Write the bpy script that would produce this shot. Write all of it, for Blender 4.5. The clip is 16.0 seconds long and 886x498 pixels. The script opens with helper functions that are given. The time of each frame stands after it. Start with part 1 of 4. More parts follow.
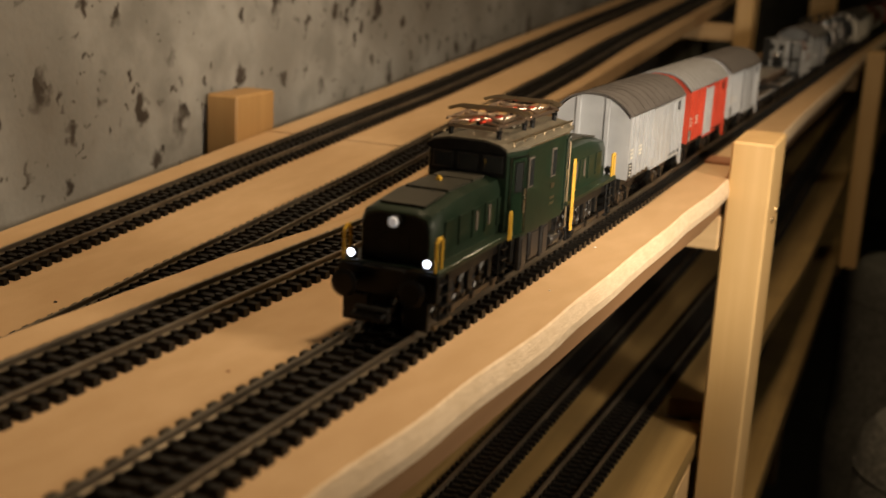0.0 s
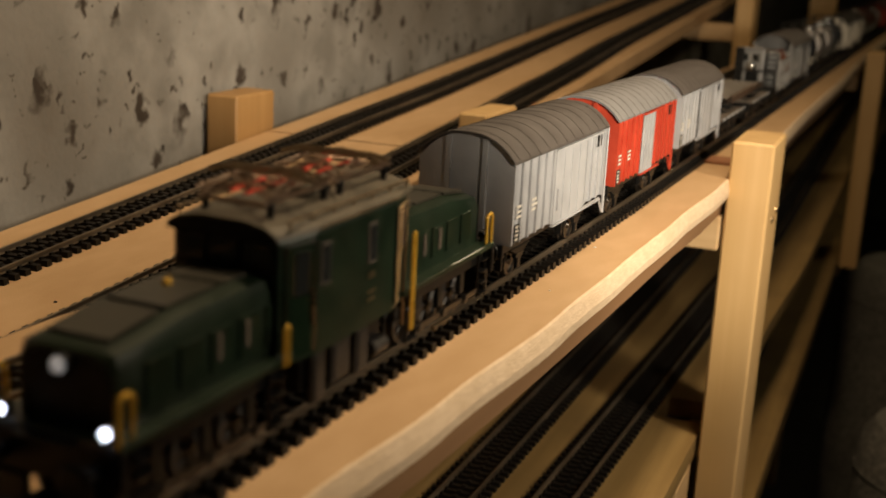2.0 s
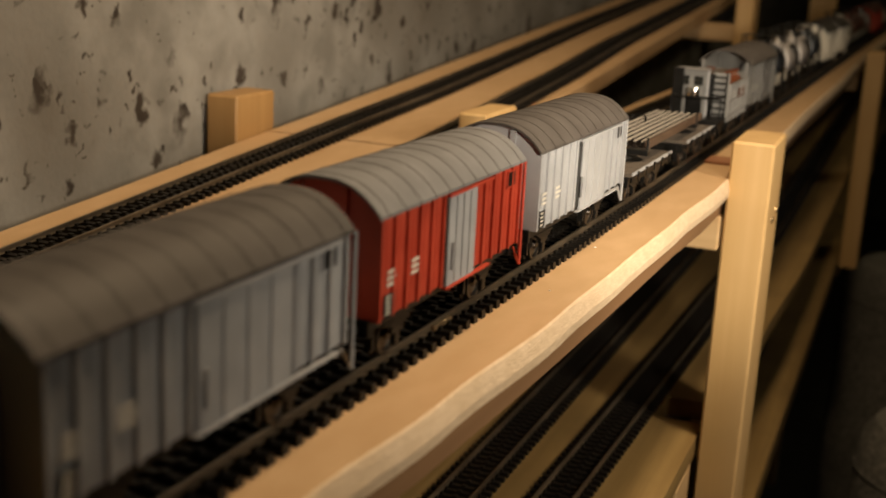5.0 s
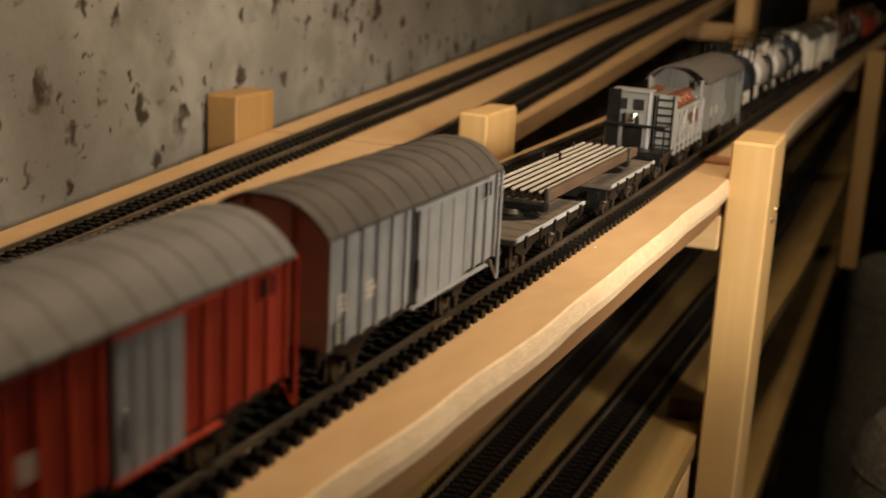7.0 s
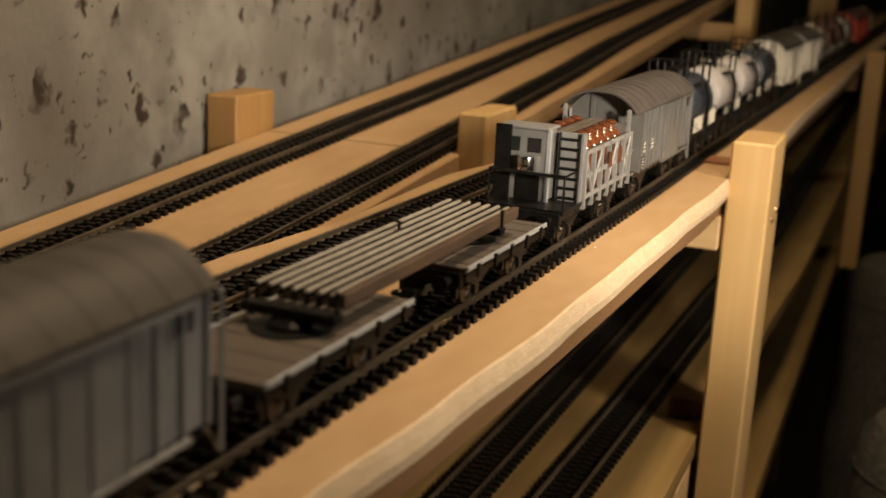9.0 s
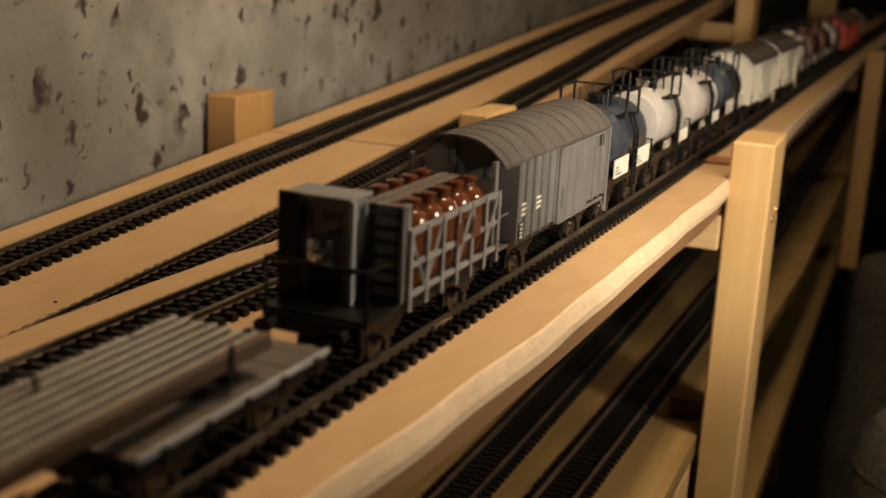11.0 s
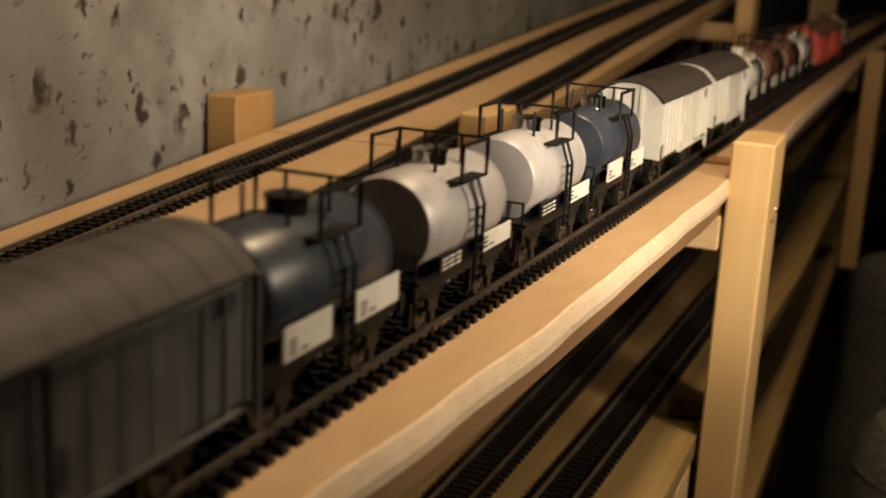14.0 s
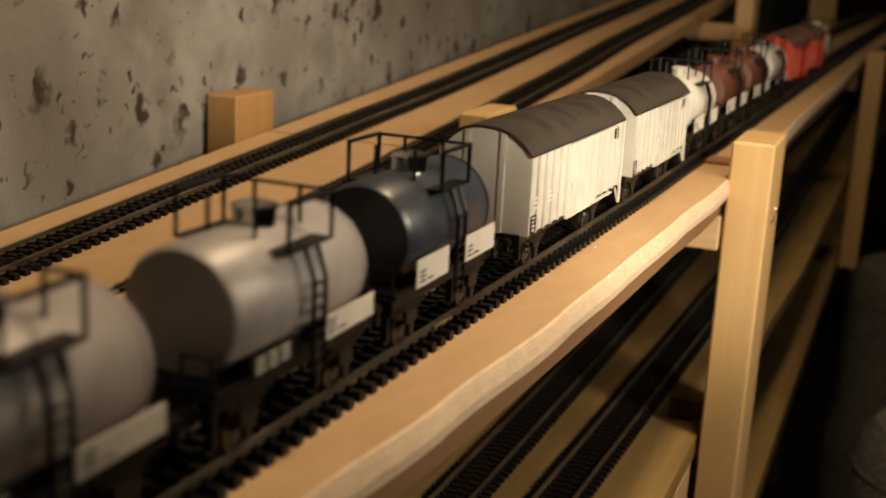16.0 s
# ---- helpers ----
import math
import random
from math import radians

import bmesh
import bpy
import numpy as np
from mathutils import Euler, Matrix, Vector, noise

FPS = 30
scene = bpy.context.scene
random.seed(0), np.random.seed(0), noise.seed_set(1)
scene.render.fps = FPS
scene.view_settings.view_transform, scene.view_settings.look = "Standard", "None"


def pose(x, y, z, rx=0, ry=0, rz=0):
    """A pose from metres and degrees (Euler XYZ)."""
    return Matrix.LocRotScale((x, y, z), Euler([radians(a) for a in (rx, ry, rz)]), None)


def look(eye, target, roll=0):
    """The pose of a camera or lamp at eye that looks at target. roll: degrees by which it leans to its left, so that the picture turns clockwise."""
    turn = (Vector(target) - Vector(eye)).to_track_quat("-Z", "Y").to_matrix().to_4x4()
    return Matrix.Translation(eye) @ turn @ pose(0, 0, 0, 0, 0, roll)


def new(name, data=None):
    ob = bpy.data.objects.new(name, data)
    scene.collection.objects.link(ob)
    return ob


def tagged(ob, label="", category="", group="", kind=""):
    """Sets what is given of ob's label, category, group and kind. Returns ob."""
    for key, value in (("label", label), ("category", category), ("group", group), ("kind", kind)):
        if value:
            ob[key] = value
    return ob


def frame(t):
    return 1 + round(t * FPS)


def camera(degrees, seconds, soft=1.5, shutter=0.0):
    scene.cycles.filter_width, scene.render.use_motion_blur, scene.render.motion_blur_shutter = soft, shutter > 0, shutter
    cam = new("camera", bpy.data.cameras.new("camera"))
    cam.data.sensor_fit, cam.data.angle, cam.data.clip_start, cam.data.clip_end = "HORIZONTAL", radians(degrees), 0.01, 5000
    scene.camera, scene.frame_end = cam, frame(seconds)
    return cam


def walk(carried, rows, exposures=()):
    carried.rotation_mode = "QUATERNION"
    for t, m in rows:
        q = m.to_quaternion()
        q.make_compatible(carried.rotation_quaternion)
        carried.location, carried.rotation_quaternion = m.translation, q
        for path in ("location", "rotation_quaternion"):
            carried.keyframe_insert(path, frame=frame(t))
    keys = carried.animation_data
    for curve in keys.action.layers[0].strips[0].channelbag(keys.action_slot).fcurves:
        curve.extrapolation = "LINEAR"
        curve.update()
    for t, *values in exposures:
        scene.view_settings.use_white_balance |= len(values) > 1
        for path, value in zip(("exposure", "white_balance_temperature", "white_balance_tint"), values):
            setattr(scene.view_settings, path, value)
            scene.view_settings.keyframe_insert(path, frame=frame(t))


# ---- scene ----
# ---------- camera: held still beside the layout ----------
cam = camera(40.78, 16.0, soft=1.6, shutter=0.5)
EYE = (0.1404, 0.0, 0.1145)
VIEW = look(EYE, (-0.0355, 0.4515, -0.0089), 2.985)
walk(cam, [(0.0, VIEW), (16.0, VIEW)])
cam.data.dof.use_dof = True
cam.data.dof.focus_distance = 0.46
cam.data.dof.aperture_fstop = 14.0

# ---------- world and lamps ----------
world = bpy.data.worlds.new("basement_dark")
scene.world = world
world.use_nodes = True
world.node_tree.nodes["Background"].inputs[0].default_value = (0.9, 0.75, 0.55, 1)
world.node_tree.nodes["Background"].inputs[1].default_value = 0.0015


def lamp(name, kind, eye, target, power, colour, size=0.1, spread=60, blend=0.6):
    data = bpy.data.lights.new(name, kind)
    data.energy, data.color = power, colour
    if kind == "AREA":
        data.shape, data.size = "DISK", size
    else:
        data.shadow_soft_size = size
    if kind == "SPOT":
        data.spot_size, data.spot_blend = radians(spread), blend
    ob = new(name, data)
    ob.matrix_world = look(eye, target)
    return ob


WARM = (1.0, 0.73, 0.44)
lamp("ceiling_bulb", "AREA", (0.14, 0.57, 0.80), (-0.06, 0.44, 0.0), 4.9, WARM, 0.12)
lamp("work_spot", "SPOT", (0.32, 0.12, 0.13), (0.011, 0.634, 0.12), 12.0, (1.0, 0.84, 0.63), 0.025, 49, 0.55)
lamp("bench_spot", "SPOT", (0.46, 0.40, 0.24), (-0.02, 0.50, 0.0), 10.0, (1.0, 0.83, 0.61), 0.05, 84, 1.0)
lamp("far_bulb", "POINT", (0.55, 2.1, 0.75), (0.0, 1.0, 0.0), 2.4, (1.0, 0.80, 0.46), 0.04)
scene.view_settings.exposure = 0.0

# ---------- materials ----------


def surf(name, c1, c2, scale=60.0, rough=0.5, metal=0.0, bump=0.1, bscale=400.0, stretch=(1, 1, 1), c3=None, s3=8.0, coat=0.0, blotch=(0.45, 0.75, 0.6)):
    """Two-scale mottled surface: c1 to c2 by fine noise, blotched towards c3 by coarse noise."""
    m = bpy.data.materials.new(name)
    m.use_nodes = True
    nt = m.node_tree
    b = nt.nodes["Principled BSDF"]
    tc = nt.nodes.new("ShaderNodeTexCoord")
    mp = nt.nodes.new("ShaderNodeMapping")
    mp.inputs["Scale"].default_value = stretch
    nt.links.new(tc.outputs["Object"], mp.inputs[0])
    n1 = nt.nodes.new("ShaderNodeTexNoise")
    n1.inputs["Scale"].default_value, n1.inputs["Detail"].default_value = scale, 5
    nt.links.new(mp.outputs[0], n1.inputs["Vector"])
    r1 = nt.nodes.new("ShaderNodeValToRGB")
    r1.color_ramp.elements[0].position, r1.color_ramp.elements[1].position = 0.35, 0.68
    r1.color_ramp.elements[0].color, r1.color_ramp.elements[1].color = (*c1, 1), (*c2, 1)
    nt.links.new(n1.outputs["Fac"], r1.inputs[0])
    out = r1.outputs[0]
    if c3 is None:
        c3 = tuple(v * 0.72 for v in c1)
    n3 = nt.nodes.new("ShaderNodeTexNoise")
    n3.inputs["Scale"].default_value, n3.inputs["Detail"].default_value = s3, 3
    nt.links.new(tc.outputs["Object"], n3.inputs["Vector"])
    r3 = nt.nodes.new("ShaderNodeMapRange")
    r3.inputs["From Min"].default_value, r3.inputs["From Max"].default_value, r3.inputs["To Max"].default_value = blotch
    nt.links.new(n3.outputs["Fac"], r3.inputs["Value"])
    mx = nt.nodes.new("ShaderNodeMix")
    mx.data_type = "RGBA"
    nt.links.new(r3.outputs[0], mx.inputs[0])
    nt.links.new(out, mx.inputs[6])
    mx.inputs[7].default_value = (*c3, 1)
    nt.links.new(mx.outputs[2], b.inputs["Base Color"])
    rr = nt.nodes.new("ShaderNodeMapRange")
    rr.inputs["To Min"].default_value, rr.inputs["To Max"].default_value = max(0.03, rough - 0.1), min(1.0, rough + 0.12)
    nt.links.new(n1.outputs["Fac"], rr.inputs["Value"])
    nt.links.new(rr.outputs[0], b.inputs["Roughness"])
    b.inputs["Metallic"].default_value = metal
    b.inputs["Coat Weight"].default_value = coat
    if bump:
        nb = nt.nodes.new("ShaderNodeTexNoise")
        nb.inputs["Scale"].default_value, nb.inputs["Detail"].default_value = bscale, 4
        nt.links.new(mp.outputs[0], nb.inputs["Vector"])
        bp = nt.nodes.new("ShaderNodeBump")
        bp.inputs["Strength"].default_value, bp.inputs["Distance"].default_value = bump, 0.0008
        nt.links.new(nb.outputs["Fac"], bp.inputs["Height"])
        nt.links.new(bp.outputs[0], b.inputs["Normal"])
    return m


def concrete():
    """Formed concrete: grey mottling, brown weeping stains, and dark ragged air holes of several sizes."""
    m = surf("concrete", (0.185, 0.176, 0.160), (0.300, 0.288, 0.268), 34, 0.9, 0, 0.6, 220, c3=(0.115, 0.100, 0.082), s3=17.0, blotch=(0.46, 0.72, 0.8))
    nt = m.node_tree
    b = nt.nodes["Principled BSDF"]
    link = b.inputs["Base Color"].links[0].from_socket
    tc = [n for n in nt.nodes if n.type == "TEX_COORD"][0]
    wob = nt.nodes.new("ShaderNodeTexNoise")
    wob.inputs["Scale"].default_value, wob.inputs["Detail"].default_value = 120, 4
    nt.links.new(tc.outputs["Object"], wob.inputs["Vector"])
    add = nt.nodes.new("ShaderNodeVectorMath")
    add.operation = "MULTIPLY_ADD"
    add.inputs[1].default_value = (0.020, 0.020, 0.020)
    nt.links.new(wob.outputs["Color"], add.inputs[0])
    nt.links.new(tc.outputs["Object"], add.inputs[2])
    # crowding: holes gather in loose drifts
    drift = nt.nodes.new("ShaderNodeTexNoise")
    drift.inputs["Scale"].default_value, drift.inputs["Detail"].default_value = 11, 2
    nt.links.new(tc.outputs["Object"], drift.inputs["Vector"])
    dr = nt.nodes.new("ShaderNodeMapRange")
    dr.inputs["From Min"].default_value, dr.inputs["From Max"].default_value = 0.36, 0.62
    dr.inputs["To Min"].default_value, dr.inputs["To Max"].default_value = 0.45, 1.2
    nt.links.new(drift.outputs["Fac"], dr.inputs["Value"])
    for scale, limit, tall, tint in ((15.0, 0.17, 0.55, (0.050, 0.036, 0.026)), (27.0, 0.24, 0.6, (0.034, 0.024, 0.017)), (48.0, 0.28, 0.7, (0.040, 0.029, 0.021)), (80.0, 0.28, 0.8, (0.030, 0.022, 0.016)), (135.0, 0.26, 0.9, (0.055, 0.044, 0.034))):
        mp = nt.nodes.new("ShaderNodeMapping")
        mp.inputs["Scale"].default_value = (0.0, 1, tall)
        mp.inputs["Location"].default_value = (0, scale * 0.37, scale * 0.11)
        nt.links.new(add.outputs[0], mp.inputs[0])
        v = nt.nodes.new("ShaderNodeTexVoronoi")
        v.inputs["Scale"].default_value = scale
        nt.links.new(mp.outputs[0], v.inputs["Vector"])
        cell = nt.nodes.new("ShaderNodeSeparateColor")
        nt.links.new(v.outputs["Color"], cell.inputs[0])
        lim = nt.nodes.new("ShaderNodeMath")
        lim.operation = "MULTIPLY_ADD"
        lim.inputs[1].default_value, lim.inputs[2].default_value = limit * 1.5, -limit * 0.5
        nt.links.new(cell.outputs[0], lim.inputs[0])
        crowd = nt.nodes.new("ShaderNodeMath")
        crowd.operation = "MULTIPLY"
        nt.links.new(lim.outputs[0], crowd.inputs[0])
        nt.links.new(dr.outputs[0], crowd.inputs[1])
        sub = nt.nodes.new("ShaderNodeMath")
        sub.operation = "SUBTRACT"
        nt.links.new(crowd.outputs[0], sub.inputs[0])
        nt.links.new(v.outputs["Distance"], sub.inputs[1])
        msk = nt.nodes.new("ShaderNodeMapRange")
        msk.inputs["From Min"].default_value, msk.inputs["From Max"].default_value = -0.05, 0.09
        nt.links.new(sub.outputs[0], msk.inputs["Value"])
        mx = nt.nodes.new("ShaderNodeMix")
        mx.data_type = "RGBA"
        nt.links.new(msk.outputs[0], mx.inputs[0])
        nt.links.new(link, mx.inputs[6])
        mx.inputs[7].default_value = (*tint, 1)
        link = mx.outputs[2]
    nt.links.new(link, b.inputs["Base Color"])
    return m


M = {}
M["board"] = surf("board_birch", (0.52, 0.335, 0.172), (0.58, 0.385, 0.21), 60, 0.62, 0, 0.2, 900, (2, 0.8, 1), (0.48, 0.30, 0.148), 11)
# fresh-sawn edge, paler than the sheet; low side light is added to its colour
M["ply_edge"] = surf("side_lit_plywood_edge", (0.66, 0.50, 0.335), (0.74, 0.58, 0.41), 300, 0.8, 0, 0.6, 900, (1, 0.5, 2), (0.58, 0.43, 0.27), 70)
M["pine"] = surf("pine_batten", (0.60, 0.385, 0.16), (0.70, 0.475, 0.225), 55, 0.5, 0, 0.12, 300, (1.6, 1.6, 0.06), (0.53, 0.32, 0.135), 12)
# more orange pine for the wall post, darkened to stand in for weak light
M["pine_dim"] = surf("orange_dim_pine", (0.36, 0.205, 0.075), (0.43, 0.255, 0.10), 55, 0.55, 0, 0.12, 300, (1.6, 1.6, 0.06), (0.30, 0.165, 0.06), 12)
# pine of the lower boards; shade under the layout is put into its dark colour
M["pine_y"] = surf("shade_dark_pine_plank", (0.20, 0.125, 0.042), (0.31, 0.205, 0.075), 50, 0.6, 0, 0.15, 300, (1.8, 0.09, 1.8), (0.14, 0.088, 0.030), 16)
M["pine_x"] = surf("pine_crossbeam", (0.52, 0.34, 0.17), (0.64, 0.45, 0.24), 60, 0.6, 0, 0.15, 300, (0.06, 1.8, 1.8), (0.44, 0.28, 0.13), 10)
M["dark_beam"] = surf("brown_beam", (0.20, 0.105, 0.045), (0.27, 0.15, 0.07), 60, 0.7, 0, 0.15, 300, (1.8, 0.06, 1.8))
M["concrete"] = concrete()
M["sleeper"] = surf("sleeper_plastic", (0.007, 0.006, 0.005), (0.014, 0.012, 0.010), 300, 0.42, 0, 0.2, 900)
M["rail"] = surf("rail_nickel", (0.20, 0.165, 0.12), (0.34, 0.28, 0.21), 160, 0.36, 0.85, 0.08, 900, (1, 0.2, 1), (0.11, 0.085, 0.06), 40)
M["black"] = surf("black_plastic", (0.006, 0.006, 0.006), (0.013, 0.0125, 0.012), 260, 0.38, 0, 0.08, 700)
M["steel"] = surf("wheel_steel", (0.055, 0.050, 0.046), (0.11, 0.10, 0.09), 200, 0.34, 0.9, 0.05, 700)
M["grey"] = surf("light_grey_wagon_paint", (0.35, 0.36, 0.385), (0.41, 0.42, 0.445), 120, 0.40, 0, 0.06, 700, c3=(0.30, 0.31, 0.335), s3=45)
M["grey2"] = surf("worn_grey_wagon_paint", (0.17, 0.17, 0.17), (0.225, 0.225, 0.223), 120, 0.34, 0.25, 0.08, 700, (1, 1, 0.4), (0.15, 0.142, 0.13), 50)
M["lattice"] = surf("pale_grey_lattice_paint", (0.22, 0.22, 0.22), (0.29, 0.29, 0.29), 120, 0.4, 0, 0.06, 700)
M["cabin"] = surf("grey_cabin_paint", (0.19, 0.192, 0.195), (0.24, 0.242, 0.245), 120, 0.36, 0.1, 0.06, 700)
M["white"] = surf("ivory_wagon_paint", (0.56, 0.535, 0.475), (0.64, 0.615, 0.55), 120, 0.5, 0, 0.06, 700, c3=(0.50, 0.47, 0.41), s3=45)
M["red"] = surf("red_wagon_paint", (0.42, 0.042, 0.018), (0.52, 0.06, 0.026), 120, 0.5, 0, 0.06, 700, c3=(0.33, 0.032, 0.015), s3=45)
M["oxide"] = surf("red_brown_paint", (0.10, 0.035, 0.02), (0.14, 0.048, 0.027), 120, 0.45, 0, 0.06, 700)
M["roof"] = surf("grey_brown_roof", (0.064, 0.055, 0.050), (0.090, 0.079, 0.073), 90, 0.6, 0, 0.08, 700, c3=(0.075, 0.066, 0.061), s3=35)
M["roof_light"] = surf("light_grey_roof", (0.17, 0.168, 0.172), (0.215, 0.213, 0.218), 90, 0.6, 0, 0.08, 700, c3=(0.165, 0.163, 0.165), s3=35)
M["roof_dark"] = surf("dark_brown_roof", (0.028, 0.022, 0.018), (0.045, 0.035, 0.028), 90, 0.45, 0, 0.08, 700)
M["green"] = surf("dark_green_loco_paint", (0.007, 0.017, 0.009), (0.012, 0.026, 0.013), 120, 0.34, 0, 0.05, 700, c3=(0.014, 0.019, 0.011), s3=40, coat=0.1)
M["loco_roof"] = surf("dusty_loco_roof", (0.085, 0.072, 0.05), (0.125, 0.105, 0.072), 120, 0.5, 0, 0.08, 700, c3=(0.06, 0.052, 0.038), s3=60)
M["door_white"] = surf("polished_door", (0.010, 0.022, 0.012), (0.014, 0.028, 0.015), 90, 0.16, 0.0, 0.02, 500, coat=1.0)
M["hood_lid"] = surf("dusty_dark_hood_lid", (0.030, 0.027, 0.019), (0.048, 0.042, 0.030), 120, 0.42, 0, 0.08, 700, c3=(0.018, 0.020, 0.013), s3=60)
M["dark_steel"] = surf("dark_running_gear", (0.030, 0.028, 0.027), (0.055, 0.052, 0.050), 200, 0.4, 0.4, 0.05, 700)
M["yellow"] = surf("yellow_handrail", (0.62, 0.36, 0.03), (0.74, 0.45, 0.05), 200, 0.45, 0, 0.05, 700)
M["copper"] = surf("copper_wire", (0.40, 0.29, 0.21), (0.52, 0.39, 0.29), 200, 0.3, 0.9, 0.0)
M["brass"] = surf("dulled_brass", (0.42, 0.32, 0.20), (0.55, 0.43, 0.28), 200, 0.3, 0.95, 0.0)
M["jar"] = surf("brown_glazed_jar", (0.115, 0.034, 0.013), (0.18, 0.056, 0.021), 90, 0.14, 0, 0.03, 400, c3=(0.08, 0.025, 0.011), s3=60, coat=0.8)
M["navy"] = surf("dark_blue_tank_paint", (0.030, 0.036, 0.050), (0.045, 0.053, 0.07), 120, 0.34, 0, 0.04, 700, c3=(0.04, 0.042, 0.05), s3=45)
M["silver"] = surf("silver_tank_paint", (0.41, 0.385, 0.38), (0.48, 0.455, 0.45), 140, 0.42, 0.12, 0.04, 700, c3=(0.38, 0.355, 0.34), s3=45)
M["chrome"] = surf("chrome_dome", (0.72, 0.70, 0.66), (0.8, 0.78, 0.74), 140, 0.14, 1.0, 0.0)
M["deck"] = surf("dusty_wagon_deck", (0.085, 0.068, 0.053), (0.13, 0.105, 0.083), 120, 0.65, 0, 0.2, 700, (0.4, 3, 1), (0.10, 0.082, 0.068), 50)
M["load"] = surf("brown_timber_strip", (0.075, 0.046, 0.030), (0.115, 0.072, 0.047), 160, 0.55, 0.0, 0.1, 700, (1, 0.3, 1))
M["load_web"] = surf("dark_rusted_rail_web", (0.018, 0.012, 0.009), (0.032, 0.022, 0.016), 160, 0.6, 0.0, 0.1, 700, (1, 0.3, 1))
M["load_top"] = surf("bare_steel_rail_head", (0.40, 0.36, 0.31), (0.52, 0.47, 0.41), 160, 0.4, 0.15, 0.05, 700)
M["card"] = surf("off_white_panel", (0.66, 0.63, 0.56), (0.74, 0.71, 0.64), 120, 0.55, 0, 0.0)
M["ink"] = surf("dark_lettering", (0.03, 0.03, 0.03), (0.05, 0.05, 0.05), 120, 0.6, 0, 0.0)
M["red_part"] = surf("red_insulator", (0.5, 0.03, 0.015), (0.6, 0.05, 0.02), 120, 0.3, 0, 0.0)
M["fabric"] = surf("speckled_grey_fabric", (0.10, 0.10, 0.09), (0.34, 0.32, 0.28), 220, 0.95, 0, 0.8, 500)
M["shim"] = surf("reddish_brown_wood", (0.30, 0.13, 0.06), (0.38, 0.18, 0.09), 90, 0.7, 0, 0.1, 500)
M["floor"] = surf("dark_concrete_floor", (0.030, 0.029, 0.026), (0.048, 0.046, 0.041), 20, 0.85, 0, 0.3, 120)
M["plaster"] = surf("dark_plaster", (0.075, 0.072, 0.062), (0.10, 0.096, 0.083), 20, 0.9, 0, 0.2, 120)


def glass_mat():
    m = bpy.data.materials.new("dark_cab_glass")
    m.use_nodes = True
    b = m.node_tree.nodes["Principled BSDF"]
    b.inputs["Base Color"].default_value = (0.02, 0.022, 0.022, 1)
    b.inputs["Roughness"].default_value = 0.06
    return m


def glow_mat(name, colour, power):
    m = bpy.data.materials.new(name)
    m.use_nodes = True
    b = m.node_tree.nodes["Principled BSDF"]
    b.inputs["Base Color"].default_value = (0.8, 0.8, 0.85, 1)
    b.inputs["Emission Color"].default_value = (*colour, 1)
    b.inputs["Emission Strength"].default_value = power
    return m


M["glass"] = glass_mat()
M["lamp_lit"] = glow_mat("lit_headlamp", (0.80, 0.84, 1.0), 6.0)
M["lamp_dim"] = glow_mat("dimly_lit_headlamp", (0.9, 0.88, 0.85), 0.2)
for dull in ("sleeper", "black", "load_web", "ink"):
    M[dull].node_tree.nodes["Principled BSDF"].inputs["Specular IOR Level"].default_value = 0.2
M["lens"] = surf("clear_lamp_lens", (0.7, 0.7, 0.7), (0.8, 0.8, 0.8), 100, 0.08, 0.9, 0.0)

# ---------- mesh tools ----------


def box(bm, x0, x1, y0, y1, z0, z1, bevel=0.0):
    vs = [bm.verts.new((x, y, z)) for z in (z0, z1) for y in (y0, y1) for x in (x0, x1)]
    fs = [bm.faces.new([vs[i] for i in f]) for f in ((0, 2, 3, 1), (4, 5, 7, 6), (0, 1, 5, 4), (2, 6, 7, 3), (0, 4, 6, 2), (1, 3, 7, 5))]
    if bevel:
        es = list({e for f in fs for e in f.edges})
        bmesh.ops.bevel(bm, geom=es, offset=bevel, segments=1, affect="EDGES")
    return vs


def rod(bm, p, q, r, seg=6, r2=None):
    p, q = Vector(p), Vector(q)
    d = q - p
    m = Matrix.Translation((p + q) / 2) @ d.to_track_quat("Z", "Y").to_matrix().to_4x4()
    bmesh.ops.create_cone(bm, cap_ends=True, segments=seg, radius1=r, radius2=r if r2 is None else r2, depth=d.length, matrix=m)


def line(bm, pts, r, seg=5):
    """One bent wire through the points, as a single tube."""
    pts = [Vector(p) for p in pts]
    rings = []
    for i, p in enumerate(pts):
        d = (pts[min(i + 1, len(pts) - 1)] - pts[max(i - 1, 0)]).normalized()
        u = d.orthogonal().normalized() if not rings else (last - last.dot(d) * d).normalized()
        last = u
        w = d.cross(u)
        k = 1.0
        if 0 < i < len(pts) - 1:
            c = (pts[i] - pts[i - 1]).normalized().dot((pts[i + 1] - pts[i]).normalized())
            k = 1 / max(0.6, math.sqrt(max(0.0, (1 + c) / 2)))
        rings.append([bm.verts.new(p + r * k * (math.cos(2 * math.pi * j / seg) * u + math.sin(2 * math.pi * j / seg) * w)) for j in range(seg)])
    for a, b in zip(rings[:-1], rings[1:]):
        for j in range(seg):
            bm.faces.new((a[j], a[(j + 1) % seg], b[(j + 1) % seg], b[j]))
    bm.faces.new(rings[0][::-1])
    bm.faces.new(rings[-1])


